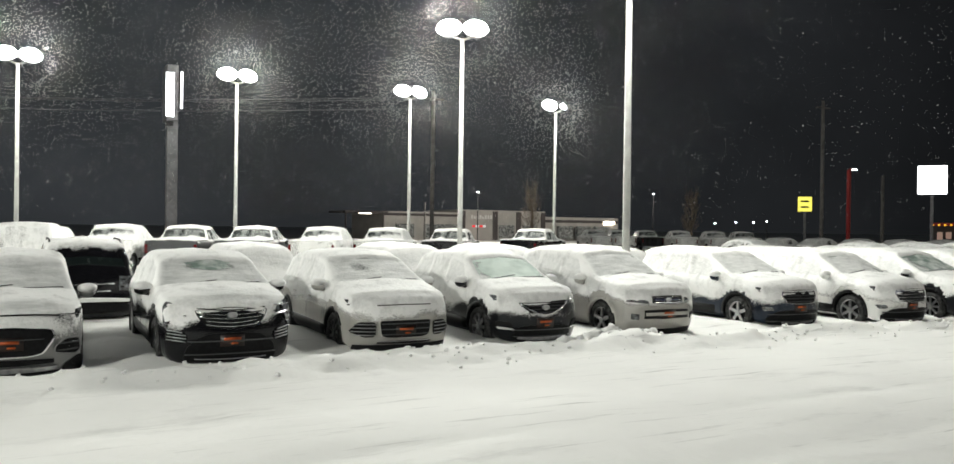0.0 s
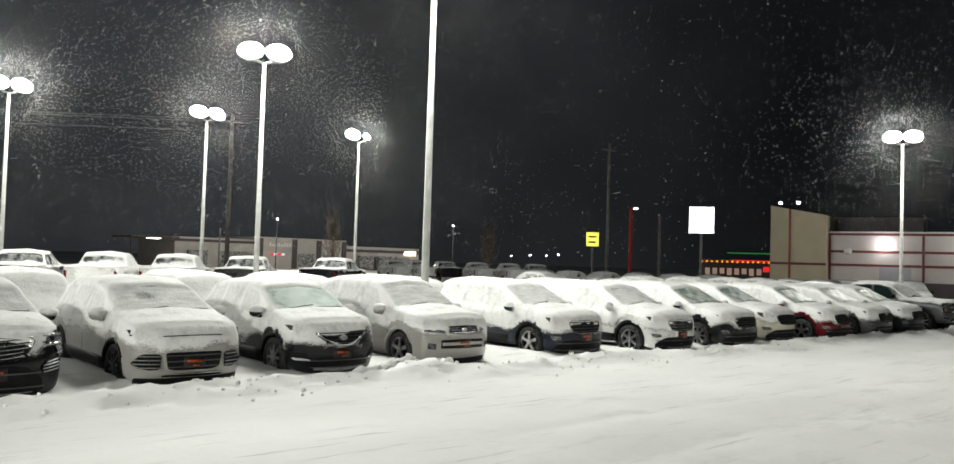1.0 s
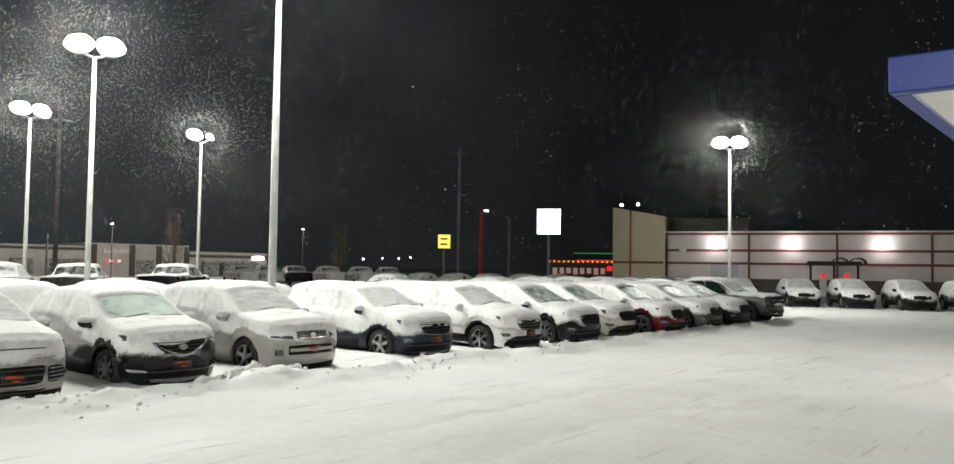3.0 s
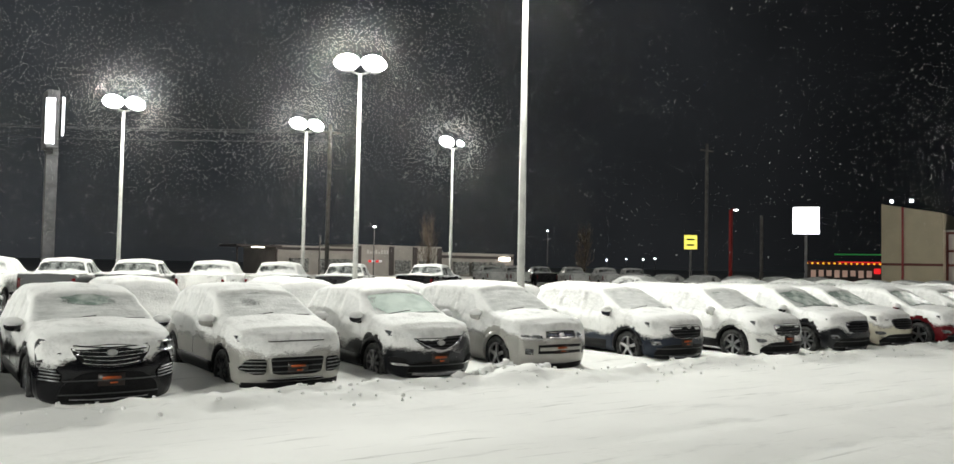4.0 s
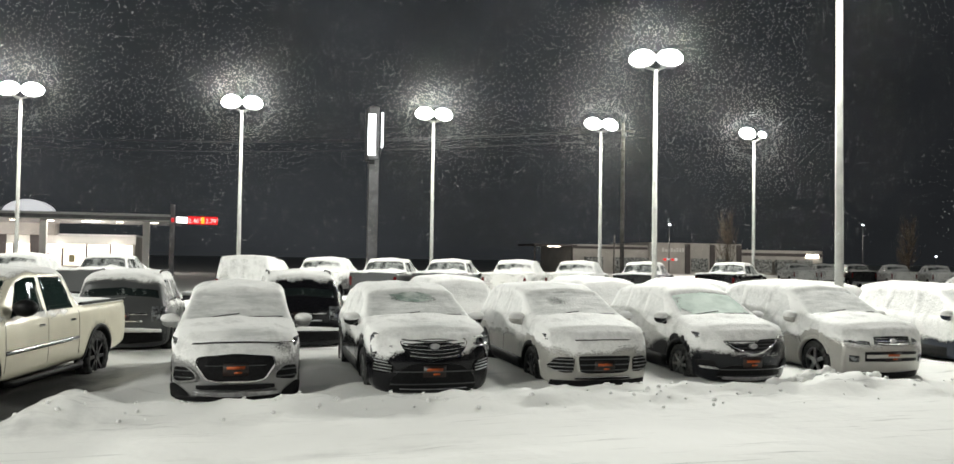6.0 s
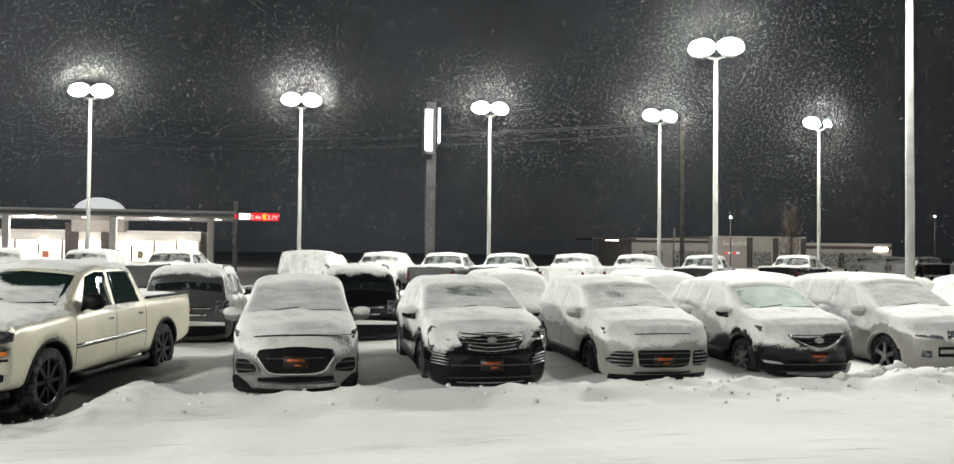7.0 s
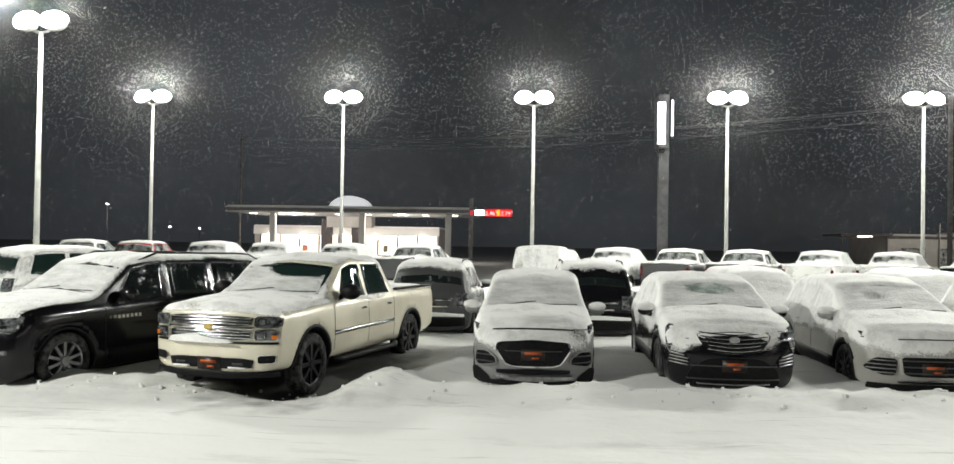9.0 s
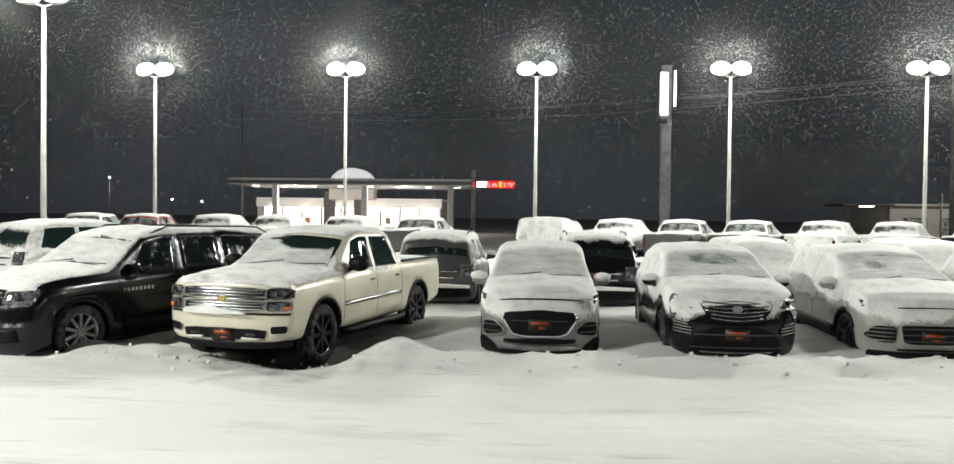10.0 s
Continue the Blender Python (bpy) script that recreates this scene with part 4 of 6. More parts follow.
# ---- lamp posts ----
def lamp_post(x, y, high=9.0, radius=0.09, turn=0.0, power=LAMP_POWER, heads=(1, 1), label="pale steel lamp post with two lit floodlights"):
    post = thing("lamp_post", label, "lamp post", "lamp posts of the car park")
    post.location = (x, y, 0)
    post.rotation_euler = (0, 0, radians(turn))
    LAMP_TOPS.append((x, y, high))
    part("pole", tube([(0, 0, 0), (0, 0, 0.5), (0, 0, high - 0.25)], [radius * 1.1, radius * 1.08, radius * 0.72], 14), POLE_PAINT, post)
    part("base", tube([(0, 0, -0.1), (0, 0, 0.35), (0, 0, 0.4)], [0.28, 0.28, 0.24], 16), POLE_PAINT, post)
    part("cross_arm", tube([(-0.47, 0, high), (-0.25, 0, high - 0.2), (0, 0, high - 0.28), (0.25, 0, high - 0.2), (0.47, 0, high)], 0.045, 8), POLE_PAINT, post)
    # heads drawn large and close, so the lamps' bloom is built into their shape
    for k, side in enumerate((-1, 1)):
        size = heads[k]
        if not size:
            continue
        m = Matrix.LocRotScale((side * 0.47, -0.05, high + 0.10), Euler((radians(-28), 0, radians(side * 10))), (size * 1.12, size, size * 0.88))
        v, f = [], []
        prof = [(0.30, 0.02), (0.28, 0.2), (0.15, 0.34), (0.0, 0.42), (-0.05, 0.43), (-0.05, 0.40)]
        n = 20
        for yy, r in prof:
            for q in range(n):
                v.append(m @ Vector((r * math.cos(2 * math.pi * q / n), yy, r * math.sin(2 * math.pi * q / n))))
        f = [(i * n + q, i * n + (q + 1) % n, (i + 1) * n + (q + 1) % n, (i + 1) * n + q) for i in range(len(prof) - 1) for q in range(n)]
        hd = part("floodlight", mesh_of("floodlight", v, f, [POLE_PAINT]), None, post)
        v = []
        prof = [(-0.02, 0.40), (-0.14, 0.36), (-0.22, 0.22), (-0.25, 0.02)]
        for yy, r in prof:
            for q in range(n):
                v.append(m @ Vector((r * math.cos(2 * math.pi * q / n), yy, r * math.sin(2 * math.pi * q / n))))
        f = [(i * n + (q + 1) % n, i * n + q, (i + 1) * n + q, (i + 1) * n + (q + 1) % n) for i in range(len(prof) - 1) for q in range(n)]
        part("glass", mesh_of("glass", v, f, [FLOOD]), None, hd, "glowing white glass")
        at = Matrix.Translation((x, y, 0)) @ Matrix.Rotation(radians(turn), 4, "Z") @ m @ Vector((0, -0.55, 0))
        point_lamp("floodlight_beam", at, power * size)
    return post


for x in (-19.3, -9.7, -0.41, 8.72, 17.67):
    lamp_post(x, 40.5, power=LAMP_POWER * 0.5)
lamp_post(26.85, 40.6, heads=(1, 0.55), power=LAMP_POWER * 0.5)
lamp_post(13.65, 26.65, turn=-25)
lamp_post(-16.46, 26.47)
lamp_post(44.8, 17.54, turn=-65, power=LAMP_POWER * 0.75)
lamp_post(13.7, 17.25, high=9.8, radius=0.10, turn=-30, power=LAMP_POWER * 0.6)
# out-of-view post, added to brighten the left foreground
lamp_post(-17.5, 2.5, turn=60, power=LAMP_POWER * 2.15)

# ---- road sign pylon ----
py = thing("sign_pylon", "tall grey steel pylon with lit white sign cabinets", "pylon sign")
py.location = (8.6, 60.0, 0)
part("column", box(-0.36, 0.33, -0.3, 0.3, 0, 10.2, 0.03), STEEL, py)
part("collar", box(-0.40, 0.37, -0.34, 0.34, 8.55, 8.8, 0.02), STEEL, py)
cab = part("sign_cabinet", box(-0.45, 0.30, -0.6, 1.4, 9.0, 12.75, 0.05), STEEL, py)
part("lit_face", box(-0.52, 0.02, -0.66, -0.58, 9.25, 12.2, 0.02), SIGN_WHITE, cab, "glowing white face")
part("dark_panel", box(-0.50, -0.02, -0.65, -0.60, 8.62, 8.95, 0.02), DARK_METAL, cab)
blade = part("side_blade", box(0.42, 0.60, -0.5, 1.2, 9.8, 12.4, 0.03), STEEL, py)
part("blade_face", box(0.44, 0.58, -0.55, -0.49, 9.85, 12.35, 0.02), SIGN_WHITE, blade, "glowing white strip")

# ---- fuel station ----
fs = thing("fuel_station_canopy", "long flat fuel station canopy on white columns", "canopy")
part("fascia", box(-32.8, -7.0, 86, 98, 5.15, 5.75, 0.08), STEEL, fs)
part("fascia_edge", box(-32.85, -6.95, 85.9, 85.99, 5.62, 5.74, 0.02), SOFFIT, fs)
part("fascia_edge", box(-32.85, -6.95, 85.9, 85.99, 5.16, 5.26, 0.02), SOFFIT, fs)
part("roof_snow", box(-32.7, -7.1, 86.1, 97.9, 5.76, 5.86, 0.04), SNOW, fs)
for x in (-28.5, -18.8, -9.6):
    part("column", box(x - 0.3, x + 0.3, 88, 88.6, 0, 5.15, 0.04), SOFFIT, fs)
for x in np.linspace(-31, -9, 8):
    part("soffit_light", box(x - 0.3, x + 0.3, 89, 89.6, 5.08, 5.14, 0.01), WARM, fs)
for x in (-27, -15):
    point_lamp("soffit_light_glow", (x, 91, 4.7), 1500.0, (1.0, 0.93, 0.85), 0.3)
shop = thing("fuel_station_shop", "low roadside shop with brightly lit windows", "shop")
part("wall", box(-34.5, -12.0, 100, 110, 0, 3.9, 0.05), SHOP_WALL, shop)
part("sign_band", box(-34.6, -11.9, 99.85, 99.99, 3.0, 3.9, 0.03), SOFFIT, shop)
part("roof_snow", box(-34.6, -11.9, 99.9, 110, 3.91, 4.1, 0.05), SNOW, shop)
rs = random.Random(7)
for i in range(9):
    x = -33.6 + i * 2.4
    w = part("shop_window", box(x, x + 2.15, 99.9, 99.98, 0.7, 2.95, 0.02), SHOP_LIGHT, shop, "lit window")
    part("window_post", box(x - 0.18, x - 0.06, 99.86, 99.97, 0.7, 2.85, 0.01), SHOP_TRIM, w)
    part("poster", box(x + rs.uniform(0.2, 0.7), x + rs.uniform(0.9, 1.5), 99.86, 99.89, 1.0, rs.uniform(1.5, 2.1)), material("shop_poster", (rs.uniform(0.2, 0.6), 0.2, rs.uniform(0.1, 0.4)), 0.6, vary=0.3), w)
for x in (-32.5, -28.5, -23.5, -19.5, -14.0):
    bm = bmesh.new()
    bmesh.ops.create_icosphere(bm, subdivisions=2, radius=0.32, matrix=Matrix.Translation((x, 99.5, 2.8)))
    part("wall_lamp", bm, WARM, shop, "round warm lamp")
for x in (-25.5, -21.8):
    part("brick_pier", box(x - 0.7, x + 0.7, 99.6, 99.84, 0, 4.9, 0.03), SHOP_TRIM, shop)
# arched dome over the shop door
v, f = [], []
for k in range(19):
    a = math.pi * k / 18
    for yy in (98.6, 100.4):
        v.append((-22.6 + 2.6 * math.cos(a), yy, 5.9 + 1.75 * math.sin(a)))
f = [(2 * k, 2 * k + 1, 2 * k + 3, 2 * k + 2) for k in range(18)] + [tuple(range(36, -1, -2)), tuple(range(1, 38, 2))]
part("dome", mesh_of("dome", v, f, [DOME_LIT], False), None, shop, "glowing white half-round gable")
part("dome_base", box(-25.3, -19.9, 98.6, 101, 3.9, 5.9, 0.04), SHOP_WALL, shop)

ps = thing("fuel_price_sign", "lit red fuel price board on a pole", "price sign")
part("pole", box(-6.75, -6.35, 80, 80.4, 0, 6.5, 0.03), STEEL, ps)
part("board", box(-6.3, -2.6, 79.95, 80.3, 4.70, 5.5, 0.03), DARK_METAL, ps)
part("red_field", box(-5.2, -2.65, 79.9, 79.945, 4.76, 5.46, 0.02), SIGN_RED, ps, "glowing red field")
part("white_badge", box(-6.2, -5.25, 79.88, 79.94, 4.85, 5.38, 0.02), SIGN_WHITE, ps, "lit white badge")
part("amber_badge", box(-4.08, -3.80, 79.84, 79.89, 4.82, 5.42, 0.02), SIGN_AMBER, ps, "lit amber badge")
part("red_strip", box(-6.62, -6.4, 79.88, 79.94, 4.9, 5.3, 0.02), SIGN_RED, ps)


def lettering(text, size, mat, parent, place, name, turn=0.0):
    c = bpy.data.curves.new(name, "FONT")
    c.body, c.size, c.extrude, c.align_x = text, size, 0.01, "CENTER"
    ob = new(name, c)
    me = bpy.data.meshes.new_from_object(ob.evaluated_get(bpy.context.evaluated_depsgraph_get()))
    bpy.data.objects.remove(ob)
    me.materials.append(mat)
    q = part(name, me, None, parent)
    q.matrix_basis = Matrix.Translation(place) @ Euler((math.pi / 2, 0, radians(turn))).to_matrix().to_4x4()
    return q


for body, x in (("2.46", -4.72), ("2.79", -3.24)):
    lettering(body, 0.54, DIGIT, ps, (x, 79.86, 4.88), "price_digits")
    lettering("9", 0.28, DIGIT, ps, (x + 0.60, 79.86, 5.10), "price_digits")

# ---- row of shops across the road ----
ro = thing("shop_row", "long low row of grey shops across the road", "shops")
part("wall", box(50, 74.5, 125, 140, 0, 4.6, 0.05), SHOP_WALL, ro)
part("raised_front", box(63.2, 80.2, 124.4, 139, 0, 5.1, 0.05), SHOP_WALL, ro)
part("annexe", box(80.3, 97, 125.5, 140, 0, 4.2, 0.05), SHOP_WALL, ro)
part("coping", box(50, 63.1, 124.8, 124.98, 3.9, 4.3, 0.02), SHOP_TRIM, ro)
part("coping", box(80.3, 97, 125.3, 125.48, 3.2, 3.7, 0.02), SHOP_TRIM, ro)
for x in (63.4, 69.6, 74.2, 79.2):
    part("pilaster", box(x, x + 0.9, 124.2, 124.38, 0, 4.9, 0.02), SHOP_TRIM, ro)
for x in (52, 57, 60, 70.8, 75.4, 83, 87, 91):
    part("shop_window", box(x, x + 3.0, 124.2, 124.38 if 63 < x < 80 else 124.98, 0.4, 2.6, 0.02), GLASS_MID, ro)
for k in range(8):
    part("sign_stroke", box(65.4 + k * 0.52, 65.75 + k * 0.52, 124.25, 124.38, 3.6, 4.25 if k in (0, 3, 5, 6, 7) else 4.0, 0.02), SOFFIT, ro)
part("lit_sign", box(93.5, 96.0, 125.2, 125.45, 3.0, 3.6, 0.03), WARM, ro, "small lit sign")
for x in (65.6, 67.0):
    part("red_window_sign", box(x, x + 0.5, 124.1, 124.18, 2.2, 2.5, 0.02), SIGN_RED, ro)
    part("white_window_sign", box(x + 0.6, x + 1.1, 124.1, 124.18, 2.2, 2.55, 0.02), DOME_LIT, ro)
aw = thing("roadside_awning", "dark flat-roofed shelter with a dim lamp", "shelter")
part("roof", box(42.5, 49.6, 122, 130, 4.2, 4.5, 0.04), SHOP_TRIM, aw)
for x in (43.0, 49.2):
    part("post", box(x - 0.1, x + 0.1, 123, 123.2, 0, 4.2, 0.02), SHOP_TRIM, aw)
part("soffit_lamp", box(45, 47, 122.6, 122.8, 4.06, 4.19, 0.01), WARM, aw)

# ---- metal-sided store ----
store = thing("metal_sided_store", "large cream and grey metal-sided store with brown stripes", "store")
store.location = (38.0, 79.0, 0)
store.rotation_euler = (0, 0, radians(-73))
# local x runs along the long wall, local -y faces the car park


def store_part(name, a, mat, label="", bevel=0.03):
    return part(name, box(*a, bevel), mat, store, label)


SW = 88.0
store.location, store.rotation_euler = (0, 0, 0), (0, 0, radians(-73.1))
# along the wall, 0 lies at the foot of the perpendicular from the camera
x_corner, x_tower, x_end = -13.4, -18.6, 40.0
store_part("long_wall", (x_corner, x_end, SW, SW + 20, 0, 5.95), PANEL)
for k, z in enumerate((5.72, 4.05, 2.75)):
    store_part("stripe", (x_corner, x_end, SW - 0.06, SW - 0.01, z, z + 0.24), STRIPE, bevel=0.01)
store_part("base_course", (x_corner, x_end, SW - 0.05, SW - 0.01, 0, 1.35), SHOP_TRIM, bevel=0.01)
for x in np.arange(x_corner, x_end, 8.1):
    store_part("downpipe", (x, x + 0.22, SW - 0.12, SW - 0.07, 0, 5.7), STRIPE, bevel=0.02)
store_part("coping", (x_corner - 0.05, x_end, SW - 0.15, SW + 0.2, 5.96, 6.1), SOFFIT, bevel=0.02)
store_part("door", (-8.9, -6.2, SW - 0.08, SW - 0.02, 0, 2.75), material("grey_door", (0.42, 0.42, 0.44), 0.5, vary=0.1), "grey double door")
v = [(x_tower, SW - 1.5, 0), (x_corner - 0.02, SW - 1.5, 0), (x_corner - 0.02, SW - 1.5, 7.6), (x_tower, SW - 1.5, 8.55), (x_tower, SW + 20, 0), (x_corner - 0.02, SW + 20, 0), (x_corner - 0.02, SW + 20, 7.6), (x_tower, SW + 20, 8.55)]
part("tower", mesh_of("tower", v, [(0, 1, 2, 3), (5, 4, 7, 6), (1, 5, 6, 2), (4, 0, 3, 7), (3, 2, 6, 7)], [CREAM], False), None, store, "cream tower with a sloping top")
store_part("tower_stripe", (x_tower, x_corner, SW - 1.57, SW - 1.51, 2.75, 2.98), STRIPE, bevel=0.01)
store_part("tower_pipe", (x_tower + 1.75, x_tower + 1.95, SW - 1.63, SW - 1.58, 0, 8.2), RED_PAINT, bevel=0.01)
store_part("roof_unit", (x_corner + 0.3, x_corner + 8, SW + 3, SW + 9, 5.96, 7.6), SHOP_TRIM)
for x in (-10.0 + 1.6, -1.2, 6.9, 20.0, 29.0):
    # glowing boxes are oversized, taking in the halo round each lamp
    store_part("wall_lamp", (x - 0.48, x + 0.48, SW - 0.55, SW - 0.07, 4.45, 5.1), COOL, "glowing white wall lamp", 0.2)
    p = store.rotation_euler.to_matrix() @ Vector((x, SW - 1.1, 4.7))
    point_lamp("wall_lamp_light", p, 95.0, (1.0, 0.93, 0.92), 0.3)
for x in (-11.6, 14.5):
    bm = bmesh.new()
    bmesh.ops.create_icosphere(bm, subdivisions=2, radius=0.38, matrix=Matrix.Translation((x, SW - 0.5, 4.2)))
    part("globe_lamp", bm, SOFFIT, store, "round white fitting")
for x in (-17.7, -16.0):
    store_part("roof_lamp", (x - 0.14, x + 0.14, SW - 1.6, SW - 1.4, 8.7, 8.95), COOL, bevel=0.05)
# drive-up kiosk before the wall
kiosk = thing("drive_up_kiosk", "dark drive-up shelter with red lit panels", "kiosk")
kiosk.rotation_euler = (0, 0, radians(-73.1))
part("roof", box(0.2, 4.6, SW - 9, SW - 6, 2.75, 3.05, 0.06), DARK_METAL, kiosk)
for x in (0.5, 2.4, 4.3):
    part("post", box(x - 0.1, x + 0.1, SW - 8.6, SW - 8.4, 0, 2.76, 0.02), DARK_METAL, kiosk)
for x in (1.5, 3.4):
    pn = part("panel", box(x - 0.3, x + 0.3, SW - 8.7, SW - 8.3, 0, 2.1, 0.04), SOFFIT, kiosk)
    part("lit_panel", box(x - 0.14, x + 0.14, SW - 8.76, SW - 8.71, 1.6, 2.0, 0.01), SIGN_RED, pn)

for x0 in (2.2, 3.6):
    v = []
    for k in range(13):
        a = math.pi * k / 12
        for y in (SW - 9.1, SW - 6.0):
            for r in (0.62, 0.72):
                v.append((x0 + 0.7 + r * math.cos(a), y, 2.85 + 0.75 * r * math.sin(a)))
    f = []
    for k in range(12):
        i, j = 4 * k, 4 * k + 4
        f += [(i, j, j + 1, i + 1), (i + 1, j + 1, j + 3, i + 3), (i + 3, j + 3, j + 2, i + 2), (i + 2, j + 2, j, i)]
    part("arched_hood", mesh_of("arched_hood", v, f, [DARK_METAL]), None, kiosk)

# ---- roadside signs and poles ----
def bearing(az, far, z=0.0):
    return Vector((far * math.sin(radians(az)), far * math.cos(radians(az)), z))


def pole_sign(name, label, az, far, wide, z0, z1, face, post=STEEL):
    s = thing(name, label, "sign")
    s.location = bearing(az, far)
    s.rotation_euler = (0, 0, radians(-az))
    part("post", box(-0.15, 0.15, -0.1, 0.2, 0, z0 + 0.1, 0.02), post, s)
    c = part("cabinet", box(-wide / 2, wide / 2, -0.2, 0.25, z0, z1, 0.06), DARK_METAL, s)
    part("lit_face", box(-wide / 2 + 0.08, wide / 2 - 0.08, -0.26, -0.21, z0 + 0.08, z1 - 0.08, 0.02), face, c)
    return s, c


pole_sign("white_sign", "square glowing white sign on a thin post", 56.63, 100, 2.9, 6.1, 9.25, SIGN_WHITE)
s, c = pole_sign("yellow_sign", "small glowing yellow sign with dark bars", 49.5, 110, 1.75, 4.5, 6.45, SIGN_YELLOW)
for z in (5.0, 5.7):
    part("dark_bar", box(-0.5, 0.45, -0.30, -0.27, z, z + 0.22, 0.01), DARK_METAL, c)
red = thing("red_lamp_post", "slim red lamp post with a small lamp", "lamp post")
red.location = bearing(52.05, 90)
part("pole", box(-0.14, 0.14, -0.14, 0.14, 0, 8.2, 0.02), RED_PAINT, red)
part("arm", tube([(0, 0, 8.2), (0.3, 0, 8.35), (0.9, 0, 8.3)], 0.06, 8), RED_PAINT, red)
part("lamp", box(0.6, 1.0, -0.15, 0.15, 8.2, 8.32, 0.03), COOL, red)
LINES = {}
for az, far, top, r in ((50.5, 95, 15.8, 0.2), (53.95, 100, 8.2, 0.2), (25.1, 80, 15.0, 0.22), (-20.0, 105, 15, 0.16), (24.6, 118, 5.6, 0.14)):
    up = thing("utility_pole", "dark timber utility pole", "utility pole", "utility poles")
    up.location = bearing(az, far)
    part("pole", tube([(0, 0, -0.2), (0, 0, top)], [r, r * 0.8], 8), WOOD_POLE, up)
    if top > 9:
        part("cross_arm", box(-1.1, 1.1, -0.06, 0.06, top - 0.8, top - 0.65, 0.01), WOOD_POLE, up)
    LINES[az] = (up, top)
up, top = LINES[25.1]
far_end = bearing(-20.0, 105, 15.0) - bearing(25.1, 80)
for z, side in ((-0.65, -1.0), (-0.65, 1.0), (-1.6, 0.0)):
    a, c = Vector((side, 0, top + z)), far_end + Vector((side, 0, z))
    pts = [a.lerp(c, q / 24) - Vector((0, 0, 1.2 * math.sin(math.pi * q / 24))) for q in range(25)]
    part("overhead_wire", tube(pts, 0.022, 4), STEEL, up, "thin sagging wire")
for az, far, z in ((28.2, 120, 7.2), (40.0, 140, 8.0), (45.3, 150, 3.6), (46.4, 150, 3.6), (47.2, 150, 3.8), (-28.0, 130, 7.0), (-22.5, 140, 4.0), (-24.3, 140, 4.2), (44.0, 150, 3.4)):
    st = thing("street_lamp", "far street lamp on a dark post", "street lamp", "far street lamps")
    st.location = bearing(az, far)
    part("post", tube([(0, 0, 0), (0, 0, z)], [0.08, 0.06], 6), DARK_METAL, st)
    bm = bmesh.new()
    bmesh.ops.create_icosphere(bm, subdivisions=1, radius=0.13, matrix=Matrix.LocRotScale((0, 0, z), None, (1.6, 1, 0.8)))
    part("lamp", bm, COOL, st)
    # strong light set off the tall posts, added to brighten the shop fronts
    if z > 6.5:
        point_lamp("street_lamp_light", bearing(az + 1.2, far - 2.5, z + 1.5), 6500.0, (1.0, 0.95, 0.85), 0.2)
# diner
di = thing("roadside_diner", "low diner with red and amber lit eaves", "diner")
di.location = bearing(59.2, 125)
di.rotation_euler = (0, 0, radians(-59))
part("wall", box(-5.5, 4, 0, 8, 0, 3.1, 0.05), SHOP_TRIM, di)
part("roof", box(-5.8, 4.3, -0.5, 8.3, 3.11, 3.5, 0.05), RED_PAINT, di)
for k in range(14):
    part("eaves_lamp", box(-5.6 + k * 0.7, -5.35 + k * 0.7, -0.62, -0.52, 3.12, 3.32, 0.02), SIGN_AMBER, di)
for k in range(8):
    part("lit_window", box(-5.0 + k * 1.0, -4.35 + k * 1.0, -0.1, -0.02, 1.3 + 0.1 * (k % 3), 2.3, 0.02), DINER_GLOW, di)
part("eaves_glow", box(-1.5, 4.2, -0.62, -0.55, 3.36, 3.48, 0.01), SIGN_RED, di, "glowing red tube")
part("red_panel", box(2.9, 3.7, -0.3, -0.15, 1.9, 2.6, 0.02), SIGN_RED, di)
part("green_tube", box(-2, 4.2, -0.2, -0.1, 4.4, 4.55, 0.02), GREEN_LIT, di)


# bare tree before the shops
def bare_tree(x, y, high, wide, seed, name="bare_tree"):
    r = random.Random(seed)
    t = thing(name, "slender bare winter tree with fine upright branches", "tree")
    t.location = (x, y, 0)
    part("trunk", tube([(0, 0, -0.1), (0.05, 0, high * 0.35), (0.0, 0, high * 0.75)], [0.16, 0.11, 0.04], 8), BRANCH, t)
    bm = bmesh.new()
    for i in range(85):
        h0 = high * r.uniform(0.12, 0.8)
        a, out = r.uniform(0, 6.28), wide * r.uniform(0.3, 1.0) * (1 - 0.55 * h0 / high)
        up = r.uniform(0.12, 0.28) * high
        p0 = Vector((0, 0, h0))
        p2 = Vector((out * math.cos(a), out * math.sin(a), min(h0 + up, high)))
        p1 = p0.lerp(p2, 0.5) + Vector((0.2 * math.cos(a), 0.2 * math.sin(a), -0.1))
        tube([p0, p1, p2], [0.035, 0.025, 0.012], 4, bm)
        for j in range(4):
            q = p1.lerp(p2, r.uniform(0, 1))
            tube([q, q + Vector((r.uniform(-0.5, 0.5), r.uniform(-0.5, 0.5), r.uniform(0.4, 1.0)))], [0.016, 0.008], 3, bm)
    part("crown", bm, BRANCH, t)


bare_tree(61.0, 98.0, 9.0, 1.9, 3)
bare_tree(88.0, 96.0, 8.5, 2.0, 5)

